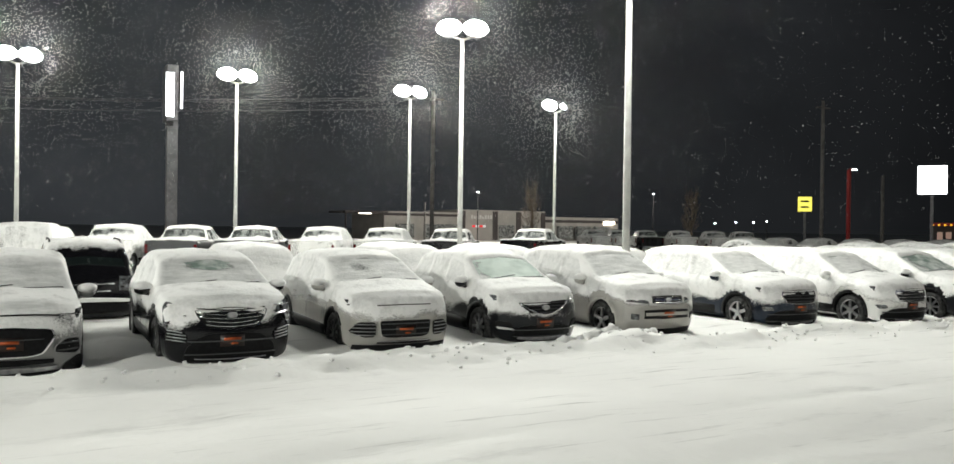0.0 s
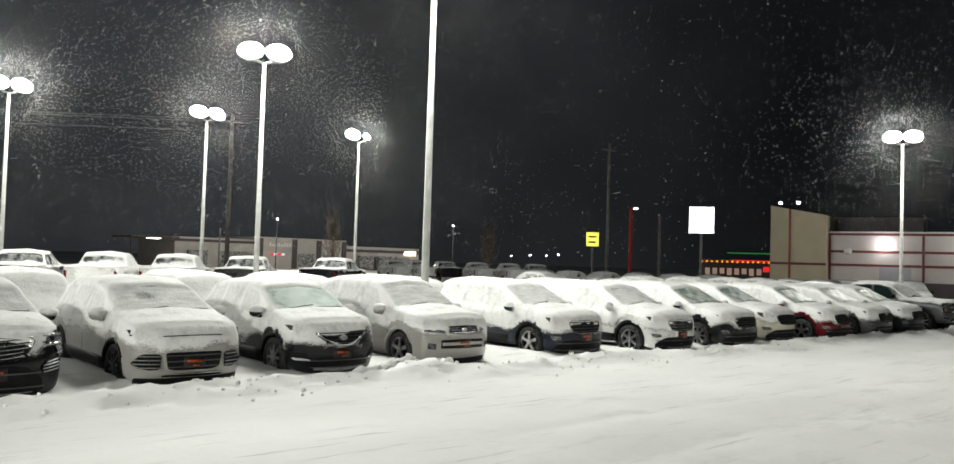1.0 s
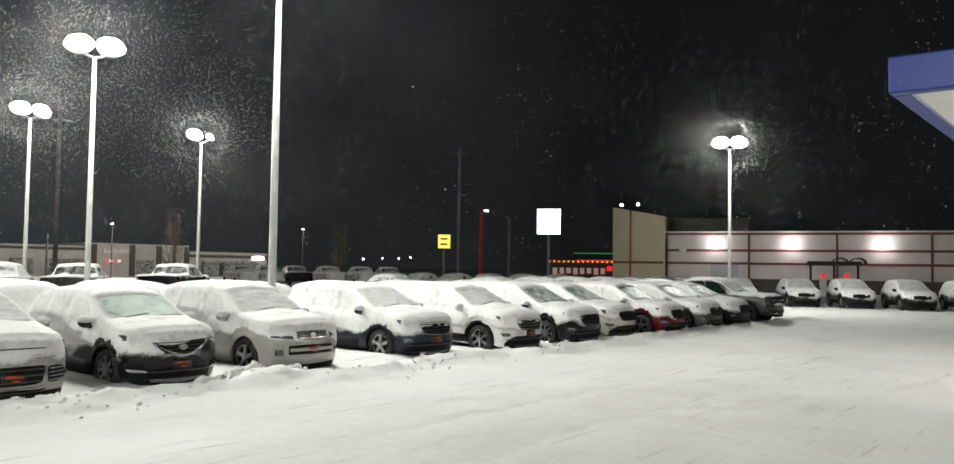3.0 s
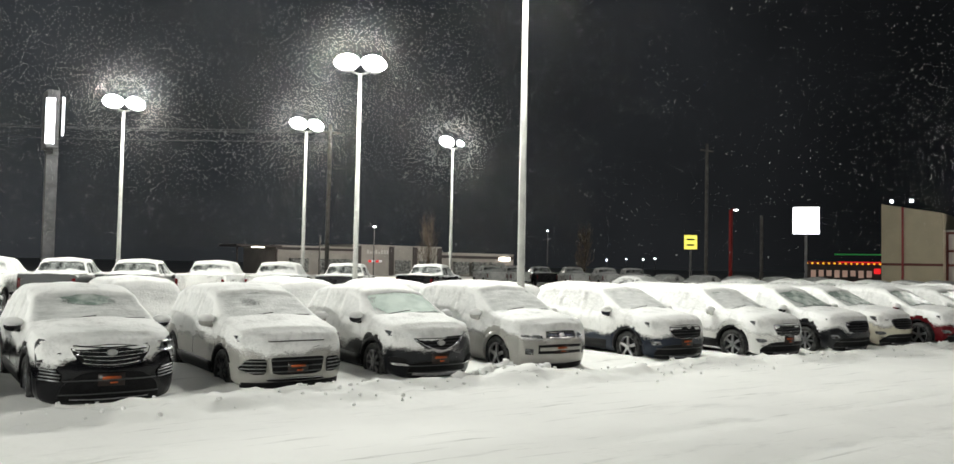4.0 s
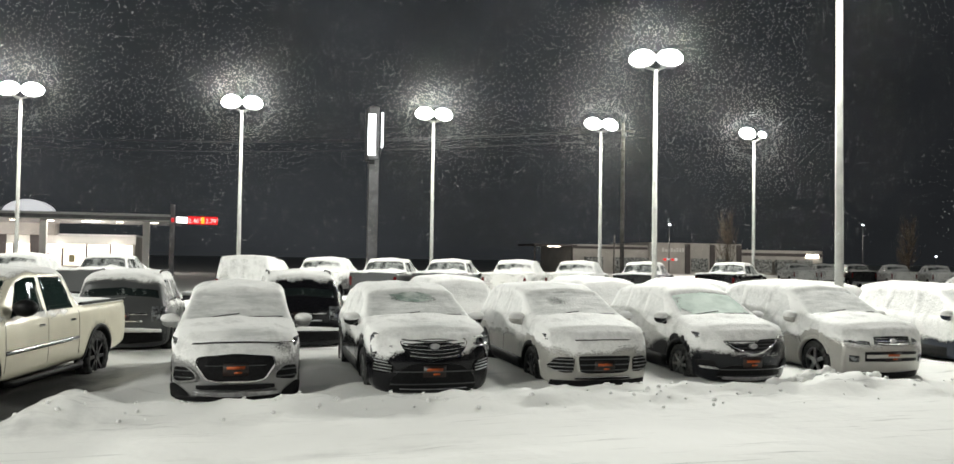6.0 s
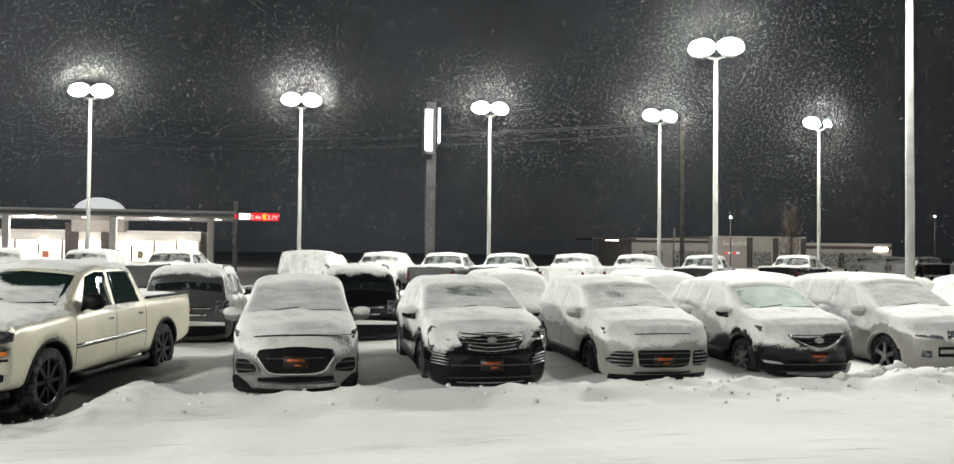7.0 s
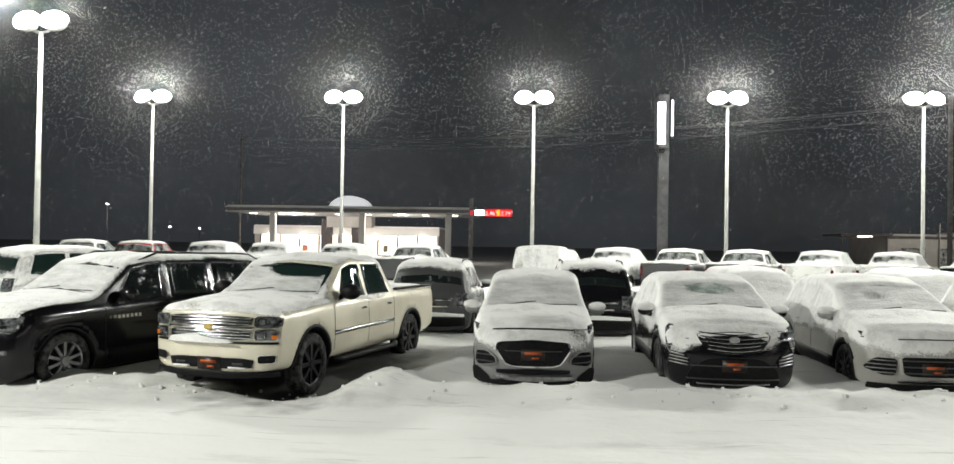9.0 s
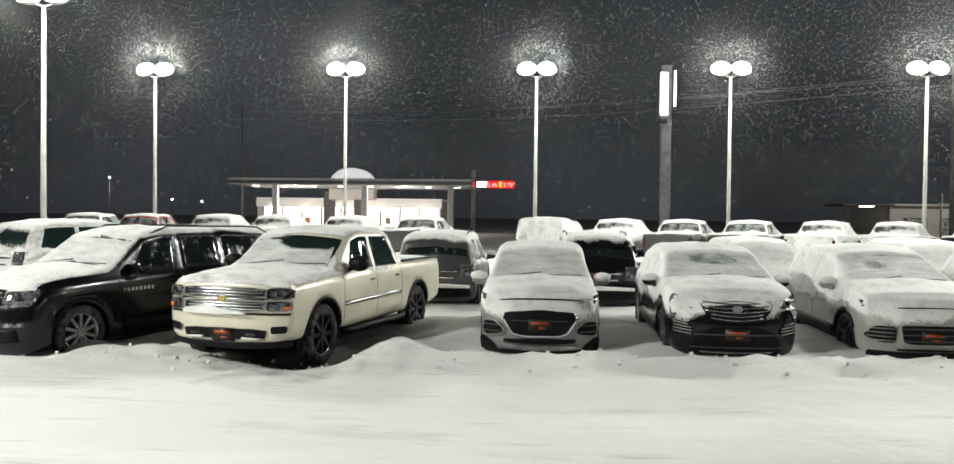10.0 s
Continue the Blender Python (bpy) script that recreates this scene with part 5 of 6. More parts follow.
# ---- blue entrance canopy ----
bc = thing("blue_canopy", "entrance canopy with a deep blue fascia and white soffit", "canopy")
part("fascia", box(15.2, 15.5, -12, 3.1, 5.0, 5.62, 0.03), BLUE, bc)
part("fascia", box(15.51, 26.0, 2.8, 3.1, 5.0, 5.62, 0.03), BLUE, bc)
part("soffit", box(15.51, 26.0, -12, 2.79, 5.03, 5.15, 0.01), SOFFIT, bc)
part("roof", box(15.51, 26.0, -12, 2.79, 5.4, 5.6, 0.02), DARK_METAL, bc)
for x, y in ((20, -3), (20, -9), (24.5, 1.2)):
    part("column", box(x - 0.2, x + 0.2, y - 0.2, y + 0.2, 0, 5.03, 0.03), SOFFIT, bc)
# unseen downlights, added because the soffit looks lit from below
for x, y in ((18, 0.5), (18, -5), (23, 0.5), (23, -5)):
    part("downlight", box(x - 0.25, x + 0.25, y - 0.25, y + 0.25, 4.98, 5.02, 0.01), WARM, bc)
    point_lamp("downlight_light", (x, y, 4.8), 90.0, (1.0, 0.95, 0.88), 0.2)


# ---- front row of vehicles ----
def put(car, x, y, turn=0.0, sink=0.09):
    car.location = (x, y, -sink)
    car.rotation_euler = (0, 0, radians(turn))
    return car


SILVER = paint("silver", (0.30, 0.30, 0.30), 0.3, 0.25)
LIGHT_SILVER = paint("light_silver", (0.44, 0.43, 0.40), 0.3, 0.2)
CREAM_WHITE = paint("cream_white", (0.72, 0.68, 0.55), 0.25, 0.1)
BLACK = paint("black", (0.008, 0.008, 0.010), 0.2, 0.2)
GRAPHITE = paint("graphite", (0.014, 0.015, 0.018), 0.28, 0.5)
NAVY = paint("navy", (0.010, 0.016, 0.030), 0.28, 0.4)
WHITE = paint("white", (0.72, 0.72, 0.70), 0.3, 0.0)
RED = paint("red", (0.13, 0.005, 0.009), 0.25, 0.3)
BRIGHT_RED = paint("bright_red", (0.45, 0.012, 0.02), 0.3, 0.1)
GREY = paint("grey", (0.075, 0.078, 0.08), 0.3, 0.35)

# silver compact crossover
s = crossover(4.25, 1.78, 1.66, hood=1.03, cowl=1.14, nose=0.93, screen=(0.98, 1.72), roof=0.56, front_axle=0.86, rear_axle=0.80, tyre=0.33)
s.update(name="compact_suv", label="silver compact crossover under wind-blown snow", category="car", group="front row of parked cars", glass=GLASS_FROST, screen_bare=0.5, paint=SILVER, plate=0.55,
         emblem=None, flank=0.75, bare=0.30, nose_snow=0.85, deep=0.05, clear=[(0, 0.30, 1.05, (0.6, 0.2, 0.2), 0.35), (0.65, 0.2, 0.85, (0.2, 0.3, 0.12), 0.8)],
         dust=[(0.22, 0.22, 1.0, (0.36, 0.2, 0.12), 0.8), (-0.1, 0.04, 0.80, (0.5, 0.2, 0.07), 0.6)],
         front=[("grille", PLASTIC, "shape", ((-0.36, 0.395), (0.36, 0.395), (0.52, 0.63), (0.48, 0.725), (0, 0.745), (-0.48, 0.725), (-0.52, 0.63)), (1,), dict(off=0.022)),
                ("grille_rim", CHROME, "shape", ((-0.36, 0.395), (0.36, 0.395), (0.52, 0.63), (0.48, 0.725), (0, 0.745), (-0.48, 0.725), (-0.52, 0.63)), (1,), dict(off=0.04, ring=0.022)),
                ("mesh_bar", GREY, "mid", 0.40, (0.60, 0.60), (0.612, 0.612), dict(off=0.03, thick=0.02)),
                ("bonnet_lip", PLASTIC, "mid", 0.58, (0.905, 0.885), (0.925, 0.90), dict(off=0.035, bow=3.0)),
                ("lower_slot", PLASTIC, "mid", 0.52, (0.265, 0.285), (0.345, 0.335), dict(off=0.018)),
                ("skid_plate", ALLOY, "mid", 0.56, (0.165, 0.20), (0.245, 0.25), dict(off=0.035)),
                ("valance", PLASTIC, "mid", 0.80, (0.10, 0.12), (0.16, 0.19), dict(off=0.02)),
                ("corner_cladding", PLASTIC, "shape", ((0.58, 0.13), (0.86, 0.14), (0.88, 0.34), (0.80, 0.36), (0.64, 0.24)), (1, -1), dict(off=0.015)),
                ("headlight", LENS, "shape", ((0.50, 0.84), (0.80, 0.82), (0.86, 0.97), (0.84, 0.97), (0.66, 0.92)), (1, -1), dict(off=0.005, rounds=1, bars=1, bar_mat=CHROME)),
                ("fog_recess", PLASTIC, "shape", ((0.53, 0.42), (0.78, 0.38), (0.83, 0.44), (0.81, 0.585), (0.66, 0.59), (0.54, 0.50)), (1, -1), dict(off=0.018, bars=2, bar_mat=GREY)),
                ("fog_rim", SILVER, "shape", ((0.53, 0.42), (0.78, 0.38), (0.83, 0.44), (0.81, 0.585), (0.66, 0.59), (0.54, 0.50)), (1, -1), dict(off=0.04, ring=0.02))])
put(build_vehicle(s, 3, 150), -0.16, 12.0)

# black luxury crossover
s = crossover(4.80, 1.90, 1.63, hood=1.06, cowl=1.16, nose=0.96, screen=(1.15, 2.02), roof=0.60, tyre=0.37)
s.update(name="luxury_suv", label="black luxury crossover with slatted grille, half buried in snow", category="car", group="front row of parked cars", glass=GLASS_FROST, screen_bare=0.95, paint=BLACK, plate=0.46,
         emblem=(0.82, 0.055, ALLOY), flank=1.0, bare=0.24, nose_snow=0.85, deep=0.06, spokes=10, screen_glass=GLASS_GREEN,
         clear=[(0.0, 1.75, 1.5, (0.55, 0.22, 0.16), 1.6), (0, 0.05, 0.72, (0.42, 0.4, 0.16), 0.9), (0.72, 0.2, 0.75, (0.16, 0.4, 0.3), 0.8), (0, 0, 0.35, (1, 0.6, 0.25), 1.0)],
         dust=[(0.1, 0.35, 1.08, (0.5, 0.25, 0.12), 0.75)],
         front=[("grille", PLASTIC, "shape", ((-0.34, 0.655), (0, 0.63), (0.34, 0.655), (0.46, 0.80), (0.50, 0.90), (0, 0.92), (-0.50, 0.90), (-0.46, 0.80)), (1,), dict(off=0.022, bars=5, bar_mat=CHROME, bar_half=0.011, bar_rise=0.035)),
                ("grille_rim", CHROME, "shape", ((-0.34, 0.655), (0, 0.63), (0.34, 0.655), (0.46, 0.80), (0.50, 0.90), (0, 0.92), (-0.50, 0.90), (-0.46, 0.80)), (1,), dict(off=0.035, ring=0.014)),
                ("lower_intake", PLASTIC, "shape", ((-0.66, 0.16), (0.66, 0.16), (0.60, 0.40), (0.36, 0.57), (-0.36, 0.57), (-0.60, 0.40)), (1,), dict(off=0.018, bars=2, bar_mat=GREY)),
                ("lower_trim", ALLOY, "mid", 0.50, (0.185, 0.20), (0.20, 0.212), dict(off=0.04)),
                ("headlight", LENS, "shape", ((0.57, 0.86), (0.80, 0.78), (0.86, 0.62), (0.90, 0.72), (0.90, 0.94), (0.84, 1.02)), (1, -1), dict(off=0.02, rounds=1, bars=3, bar_mat=CHROME)),
                ("running_lamp", PLASTIC, "shape", ((0.60, 0.50), (0.68, 0.43), (0.88, 0.44), (0.86, 0.60), (0.68, 0.62)), (1, -1), dict(off=0.02, bars=4, bar_mat=ALLOY, bar_half=0.007, bar_rise=0.03))])
put(build_vehicle(s, 7, 150), 2.62, 12.05)

# champagne crossover
s = crossover(4.52, 1.84, 1.65, hood=1.04, cowl=1.16, nose=0.94, screen=(1.02, 1.95), roof=0.58, tyre=0.345)
s.update(name="family_suv", label="pale silver crossover with trapezoid grille and snowy bonnet", category="car", group="front row of parked cars", glass=GLASS_FROST, screen_bare=0.55, paint=LIGHT_SILVER, plate=0.46, screen_glass=GLASS_MID,
         flank=0.95, bare=0.33, nose_snow=0.55, deep=0.05, rim=ALLOY_DARK, cladding=True, clear=[(-0.30, 1.55, 1.42, (0.34, 0.30, 0.2), 0.75), (0.2, 1.5, 1.4, (0.4, 0.2, 0.1), 0.3)],
         front=[("grille", PLASTIC, "shape", ((-0.40, 0.35), (0.40, 0.35), (0.44, 0.60), (0.40, 0.625), (-0.40, 0.625), (-0.44, 0.60)), (1,), dict(off=0.02, bars=3, bar_mat=GREY)),
                ("grille_rim", LIGHT_SILVER, "shape", ((-0.40, 0.35), (0.40, 0.35), (0.44, 0.60), (0.40, 0.625), (-0.40, 0.625), (-0.44, 0.60)), (1,), dict(off=0.035, ring=0.02)),
                ("upper_grille", PLASTIC, "shape", ((-0.36, 0.76), (0.36, 0.76), (0.44, 0.84), (0, 0.85), (-0.44, 0.84)), (1,), dict(off=0.009, rounds=1)),
                ("bonnet_lip", PLASTIC, "mid", 0.46, (0.86, 0.855), (0.875, 0.868), dict(off=0.03)),
                ("lower_slot", PLASTIC, "mid", 0.46, (0.25, 0.26), (0.285, 0.28), dict(off=0.02)),
                ("chrome_lip", CHROME, "mid", 0.44, (0.288, 0.285), (0.30, 0.295), dict(off=0.03)),
                ("valance", PLASTIC, "mid", 0.80, (0.11, 0.14), (0.235, 0.24), dict(off=0.018)),
                ("headlight", LENS, "shape", ((0.55, 0.80), (0.76, 0.78), (0.87, 0.90), (0.88, 0.95), (0.72, 0.92)), (1, -1), dict(off=0.005, rounds=1, bars=1, bar_mat=CHROME)),
                ("fog_lamp", PLASTIC, "shape", ((0.49, 0.60), (0.50, 0.37), (0.66, 0.36), (0.87, 0.45), (0.74, 0.60)), (1, -1), dict(off=0.02, rounds=1, bars=4, bar_mat=ALLOY, bar_half=0.007))])
put(build_vehicle(s, 11, 150), 5.36, 12.2)

# graphite small crossover
s = crossover(4.28, 1.77, 1.65, hood=1.04, cowl=1.15, nose=0.94, screen=(0.96, 1.74), roof=0.56, tyre=0.345, front_axle=0.88)
s.update(name="small_suv", label="graphite small crossover with a snow-filmed windscreen", category="car", group="front row of parked cars", glass=GLASS_FROST, screen_bare=0.95, paint=GRAPHITE, plate=0.46,
         emblem=(0.735, 0.06, ALLOY), flank=1.1, bare=0.26, nose_snow=0.62, snow_belt=0.85, deep=0.055, screen_glass=GLASS_THIN, spokes=8,
         clear=[(0.03, 1.36, 1.4, (0.66, 0.34, 0.4), 1.7), (0.5, 0.1, 0.8, (0.3, 0.4, 0.2), 0.6)],
         front=[("grille", PLASTIC, "shape", ((-0.30, 0.645), (0, 0.61), (0.30, 0.645), (0.50, 0.80), (0.48, 0.85), (0, 0.83), (-0.48, 0.85), (-0.50, 0.80)), (1,), dict(off=0.02, bars=4, bar_mat=ALLOY_DARK, bar_half=0.007)),
                ("grille_rim", CHROME, "mid", 0.47, (0.605, 0.80), (0.63, 0.83), dict(bow=1.9, off=0.045, thick=0.03)),
                ("lower_intake", PLASTIC, "shape", ((-0.60, 0.16), (0.60, 0.16), (0.54, 0.42), (-0.54, 0.42)), (1,), dict(off=0.018, bars=2, bar_mat=GREY)),
                ("skid_plate", ALLOY, "mid", 0.50, (0.15, 0.19), (0.215, 0.235), dict(off=0.035)),
                ("headlight", LENS, "shape", ((0.53, 0.80), (0.78, 0.77), (0.86, 0.92), (0.86, 0.95), (0.68, 0.91)), (1, -1), dict(off=0.005, rounds=1, bars=1, bar_mat=CHROME)),
                ("fog_recess", PLASTIC, "shape", ((0.56, 0.36), (0.82, 0.37), (0.86, 0.50), (0.66, 0.50)), (1, -1), dict(off=0.014)),
                ("fog_blade", CHROME, "shape", ((0.56, 0.35), (0.80, 0.36), (0.84, 0.41), (0.62, 0.385)), (1, -1), dict(off=0.03, rounds=1))])
put(build_vehicle(s, 15, 150), 8.02, 12.25)

# light silver boxy crossover
s = crossover(4.60, 1.82, 1.72, hood=1.06, cowl=1.16, nose=0.96, screen=(1.10, 1.92), roof=0.60, tyre=0.36)
s.update(name="boxy_suv", label="pale silver older crossover with a slatted grille under snow", category="car", group="front row of parked cars", glass=GLASS_FROST, screen_bare=0.95, paint=LIGHT_SILVER, plate=0.52,
         emblem=(0.79, 0.05, ALLOY), flank=1.0, bare=0.28, nose_snow=0.5, deep=0.06, cladding=False, dark_arch=False, spokes=5,
         front=[("grille", PLASTIC, "mid", 0.36, (0.71, 0.73), (0.87, 0.86), dict(off=0.03, bars=3)),
                ("lower_intake", PLASTIC, "mid", 0.52, (0.44, 0.44), (0.61, 0.60), dict(off=0.02, bars=1, bar_mat=LIGHT_SILVER)),
                ("valance", PLASTIC, "mid", 0.64, (0.13, 0.16), (0.24, 0.26), dict(off=0.015)),
                ("headlight", LENS, "side", 0.44, 0.80, (0.72, 0.76), (0.86, 0.96), dict(off=0.015)),
                ("fog_lamp", LENS, "side", 0.62, 0.74, (0.42, 0.43), (0.53, 0.54), dict(off=0.02))])
put(build_vehicle(s, 19, 150), 10.75, 12.2)

# the rest of the row
REST = [
    ("mid_suv", "navy crossover with snow plastered along its flank", NAVY, 4.7, 1.84, 1.68, 14.45, 12.3, 0.30, 0.55, 5),
    ("white_suv", "white crossover with a wide slatted grille under snow", WHITE, 4.65, 1.84, 1.68, 17.35, 11.75, 0.30, 0.4, 6),
    ("dark_suv", "dark crossover with a snowy bonnet and roof", GRAPHITE, 4.8, 1.90, 1.68, 20.2, 11.7, 0.36, 0.4, 8),
    ("cream_suv", "cream small crossover with thin snow on its bonnet", CREAM_WHITE, 4.1, 1.77, 1.66, 22.75, 11.9, 0.34, 0.35, 7),
    ("red_suv", "dark red crossover with a snow-covered bonnet", RED, 4.6, 1.84, 1.68, 25.2, 11.4, 0.36, 0.45, 5),
    ("grey_suv", "grey crossover with a snowy roof", GREY, 4.6, 1.86, 1.66, 28.0, 11.3, 0.40, 0.35, 9),
    ("grey_suv", "dark grey crossover under patchy snow", GRAPHITE, 4.6, 1.86, 1.66, 30.9, 11.4, 0.42, 0.35, 6),
]
for i, (name, label, pt, L, W, H, x, y, bare, nose_snow, spokes) in enumerate(REST):
    s = crossover(L, W, H, hood=1.04, cowl=1.15, nose=0.94, tyre=0.355)
    s.update(name=name, label=label, category="car", group="front row of parked cars", glass=GLASS_FROST, screen_bare=0.95, paint=pt, plate=0.50 if i < 2 else 0, flank=1.0, snow_belt=0.78 if i == 0 else 0.85, arch_bare=0.8 if i == 0 else 1.5, bare=bare, nose_snow=nose_snow, deep=0.05, spokes=spokes,
             screen_glass=GLASS_GREEN, film=1.0 if i > 1 else 0.6,
             clear=[(0.1, 1.55, 1.4, (0.62, 0.45, 0.35), 1.5 if i > 1 else 0.1)],
             front=[("grille", PLASTIC, "shape", ((-0.38, 0.60), (0.38, 0.60), (0.50, 0.76), (0.46, 0.87), (-0.46, 0.87), (-0.50, 0.76)), (1,), dict(off=0.02, bars=4, bar_mat=CHROME if i == 1 else ALLOY_DARK)),
                    ("grille_rim", CHROME if i < 4 else PLASTIC, "shape", ((-0.38, 0.60), (0.38, 0.60), (0.50, 0.76), (0.46, 0.87), (-0.46, 0.87), (-0.50, 0.76)), (1,), dict(off=0.035, ring=0.014)),
                    ("lower_intake", PLASTIC, "shape", ((-0.72, 0.14), (0.72, 0.14), (0.78, 0.30), (0.56, 0.46), (-0.56, 0.46), (-0.78, 0.30)), (1,), dict(off=0.018, bars=2, bar_mat=GREY)),
                    ("skid_plate", ALLOY, "mid", 0.46, (0.15, 0.19), (0.20, 0.225), dict(off=0.035)),
                    ("headlight", LENS, "shape", ((0.56, 0.76), (0.80, 0.74), (0.88, 0.90), (0.87, 0.94), (0.62, 0.88)), (1, -1), dict(off=0.005, rounds=1, bars=1, bar_mat=CHROME)),
                    ("fog_lamp", LENS, "shape", ((0.66, 0.46), (0.82, 0.44), (0.86, 0.54), (0.70, 0.53)), (1, -1), dict(off=0.018))])
    put(build_vehicle(s, 23 + 4 * i, 80), x, y)


# pick-ups
def truck_front(grille_bar):
    upper = ((-0.60, 1.025), (0.60, 1.025), (0.62, 1.15), (-0.62, 1.15))
    lower = ((-0.60, 0.845), (0.60, 0.845), (0.60, 0.97), (-0.60, 0.97))
    top_lamp = ((0.66, 1.01), (0.95, 1.01), (0.96, 1.14), (0.66, 1.15))
    low_lamp = ((0.66, 0.845), (0.93, 0.845), (0.94, 0.965), (0.66, 0.975))
    return [("upper_grille", PLASTIC, "shape", upper, (1,), dict(off=0.02, rounds=1, bars=3, bar_mat=grille_bar, bar_half=0.009)),
            ("lower_grille", PLASTIC, "shape", lower, (1,), dict(off=0.02, rounds=1, bars=3, bar_mat=grille_bar, bar_half=0.009)),
            ("grille_rim", CHROME, "shape", upper, (1,), dict(off=0.04, rounds=1, ring=0.014)),
            ("grille_rim", CHROME, "shape", lower, (1,), dict(off=0.04, rounds=1, ring=0.014)),
            ("centre_bar", CHROME, "mid", 0.64, (0.983, 0.983), (1.012, 1.012), dict(off=0.055)),
            ("headlight", LENS, "shape", top_lamp, (1, -1), dict(off=0.03, rounds=1)),
            ("headlight", LENS, "shape", low_lamp, (1, -1), dict(off=0.03, rounds=1)),
            ("lamp_rim", CHROME, "shape", top_lamp, (1, -1), dict(off=0.045, rounds=1, ring=0.010)),
            ("lamp_rim", CHROME, "shape", low_lamp, (1, -1), dict(off=0.045, rounds=1, ring=0.010)),
            ("projector", CHROME, "shape", ((0.70, 1.04), (0.78, 1.04), (0.78, 1.12), (0.70, 1.12)), (1, -1), dict(off=0.04, ring=0.010)),
            ("projector", CHROME, "shape", ((0.70, 0.87), (0.78, 0.87), (0.78, 0.95), (0.70, 0.95)), (1, -1), dict(off=0.04, ring=0.010)),
            ("marker_lamp", LENS_AMBER, "shape", ((0.86, 0.86), (0.93, 0.86), (0.935, 0.91), (0.86, 0.91)), (1, -1), dict(off=0.04, rounds=1)),
            ("bumper_gap", PLASTIC, "mid", 0.93, (0.79, 0.79), (0.815, 0.815), dict(off=0.012)),
            ("bumper_snow", SNOW_CAP, "shape", ((-0.62, 0.795), (0.40, 0.80), (0.30, 0.845), (0.0, 0.86), (-0.2, 0.91), (-0.45, 0.885), (-0.58, 0.86)), (1,), dict(off=0.085)),
            ("intake", PLASTIC, "shape", ((-0.60, 0.46), (0.60, 0.46), (0.64, 0.60), (-0.64, 0.60)), (1,), dict(off=0.02, rounds=1)),
            ("tow_hook", ALLOY_DARK, "side", 0.36, 0.50, (0.505, 0.505), (0.54, 0.54), dict(off=0.045)),
            ("intake_snow", SNOW_CAP, "side", 0.30, 0.56, (0.465, 0.465), (0.49, 0.48), dict(off=0.05)),
            ("valance", PLASTIC, "mid", 0.92, (0.32, 0.36), (0.42, 0.42), dict(off=0.01)),
            ("fog_recess", PLASTIC, "shape", ((0.70, 0.54), (0.90, 0.55), (0.91, 0.65), (0.70, 0.64)), (1, -1), dict(off=0.02, rounds=1)),
            ("fog_rim", CHROME, "shape", ((0.70, 0.54), (0.90, 0.55), (0.91, 0.65), (0.70, 0.64)), (1, -1), dict(off=0.03, rounds=1, ring=0.008))]


def running_boards(h, car, s):
    for side in (1, -1):
        w = h.grid[:, :, 0].max()
        part("running_board", tube([(side * (w - 0.04), 1.6, 0.42), (side * (w + 0.02), 1.8, 0.40), (side * (w + 0.02), 3.8, 0.40), (side * (w - 0.04), 4.0, 0.42)], 0.05, 8), PLASTIC, car)
        part("body_moulding", skin_patch(h, "body_moulding", CHROME, side, 1.62, 3.84, 9.5, 10.3, 8, 1, 0.012), None, car)
        part("bed_rail", box(side * (w - 0.10), side * (w - 0.02), 4.0, h.long - 0.06, s["bed"], s["bed"] + 0.04, 0.012, 1), PLASTIC, car)


s = pickup(5.85, 2.03, 1.93, nose=1.17, hood=1.28, tyre=0.435)
s.update(bed=1.33, mirror=(1.95, 1.40), name="pickup_truck", label="cream white crew-cab pick-up with thin snow on its bonnet", category="pick-up", group="front row of parked cars", paint=CREAM_WHITE, plate=0.52, emblem=(1.0, 0.055, GOLD),
         rim=ALLOY_DARK, spokes=8, flank=0.0, lee=0.0, bare=0.72, nose_snow=0.1, deep=0.05, cladding=False, arch_trim=True, glass=GLASS_CLEAR, screen_glass=GLASS_CLEAR,
         mirror_paint=PLASTIC, mirror_size=1.45, mirror_snow=False, trim=CHROME, extra=(running_boards,), front=truck_front(CHROME),
         clear=[(0.22, 2.0, 1.72, (0.40, 0.16, 0.13), 2.6)], screen_bare=-0.3, pane_bare=1.0, lip=0.03)
put(build_vehicle(s, 61, 130), -4.42, 11.0, -13.0, 0.14)

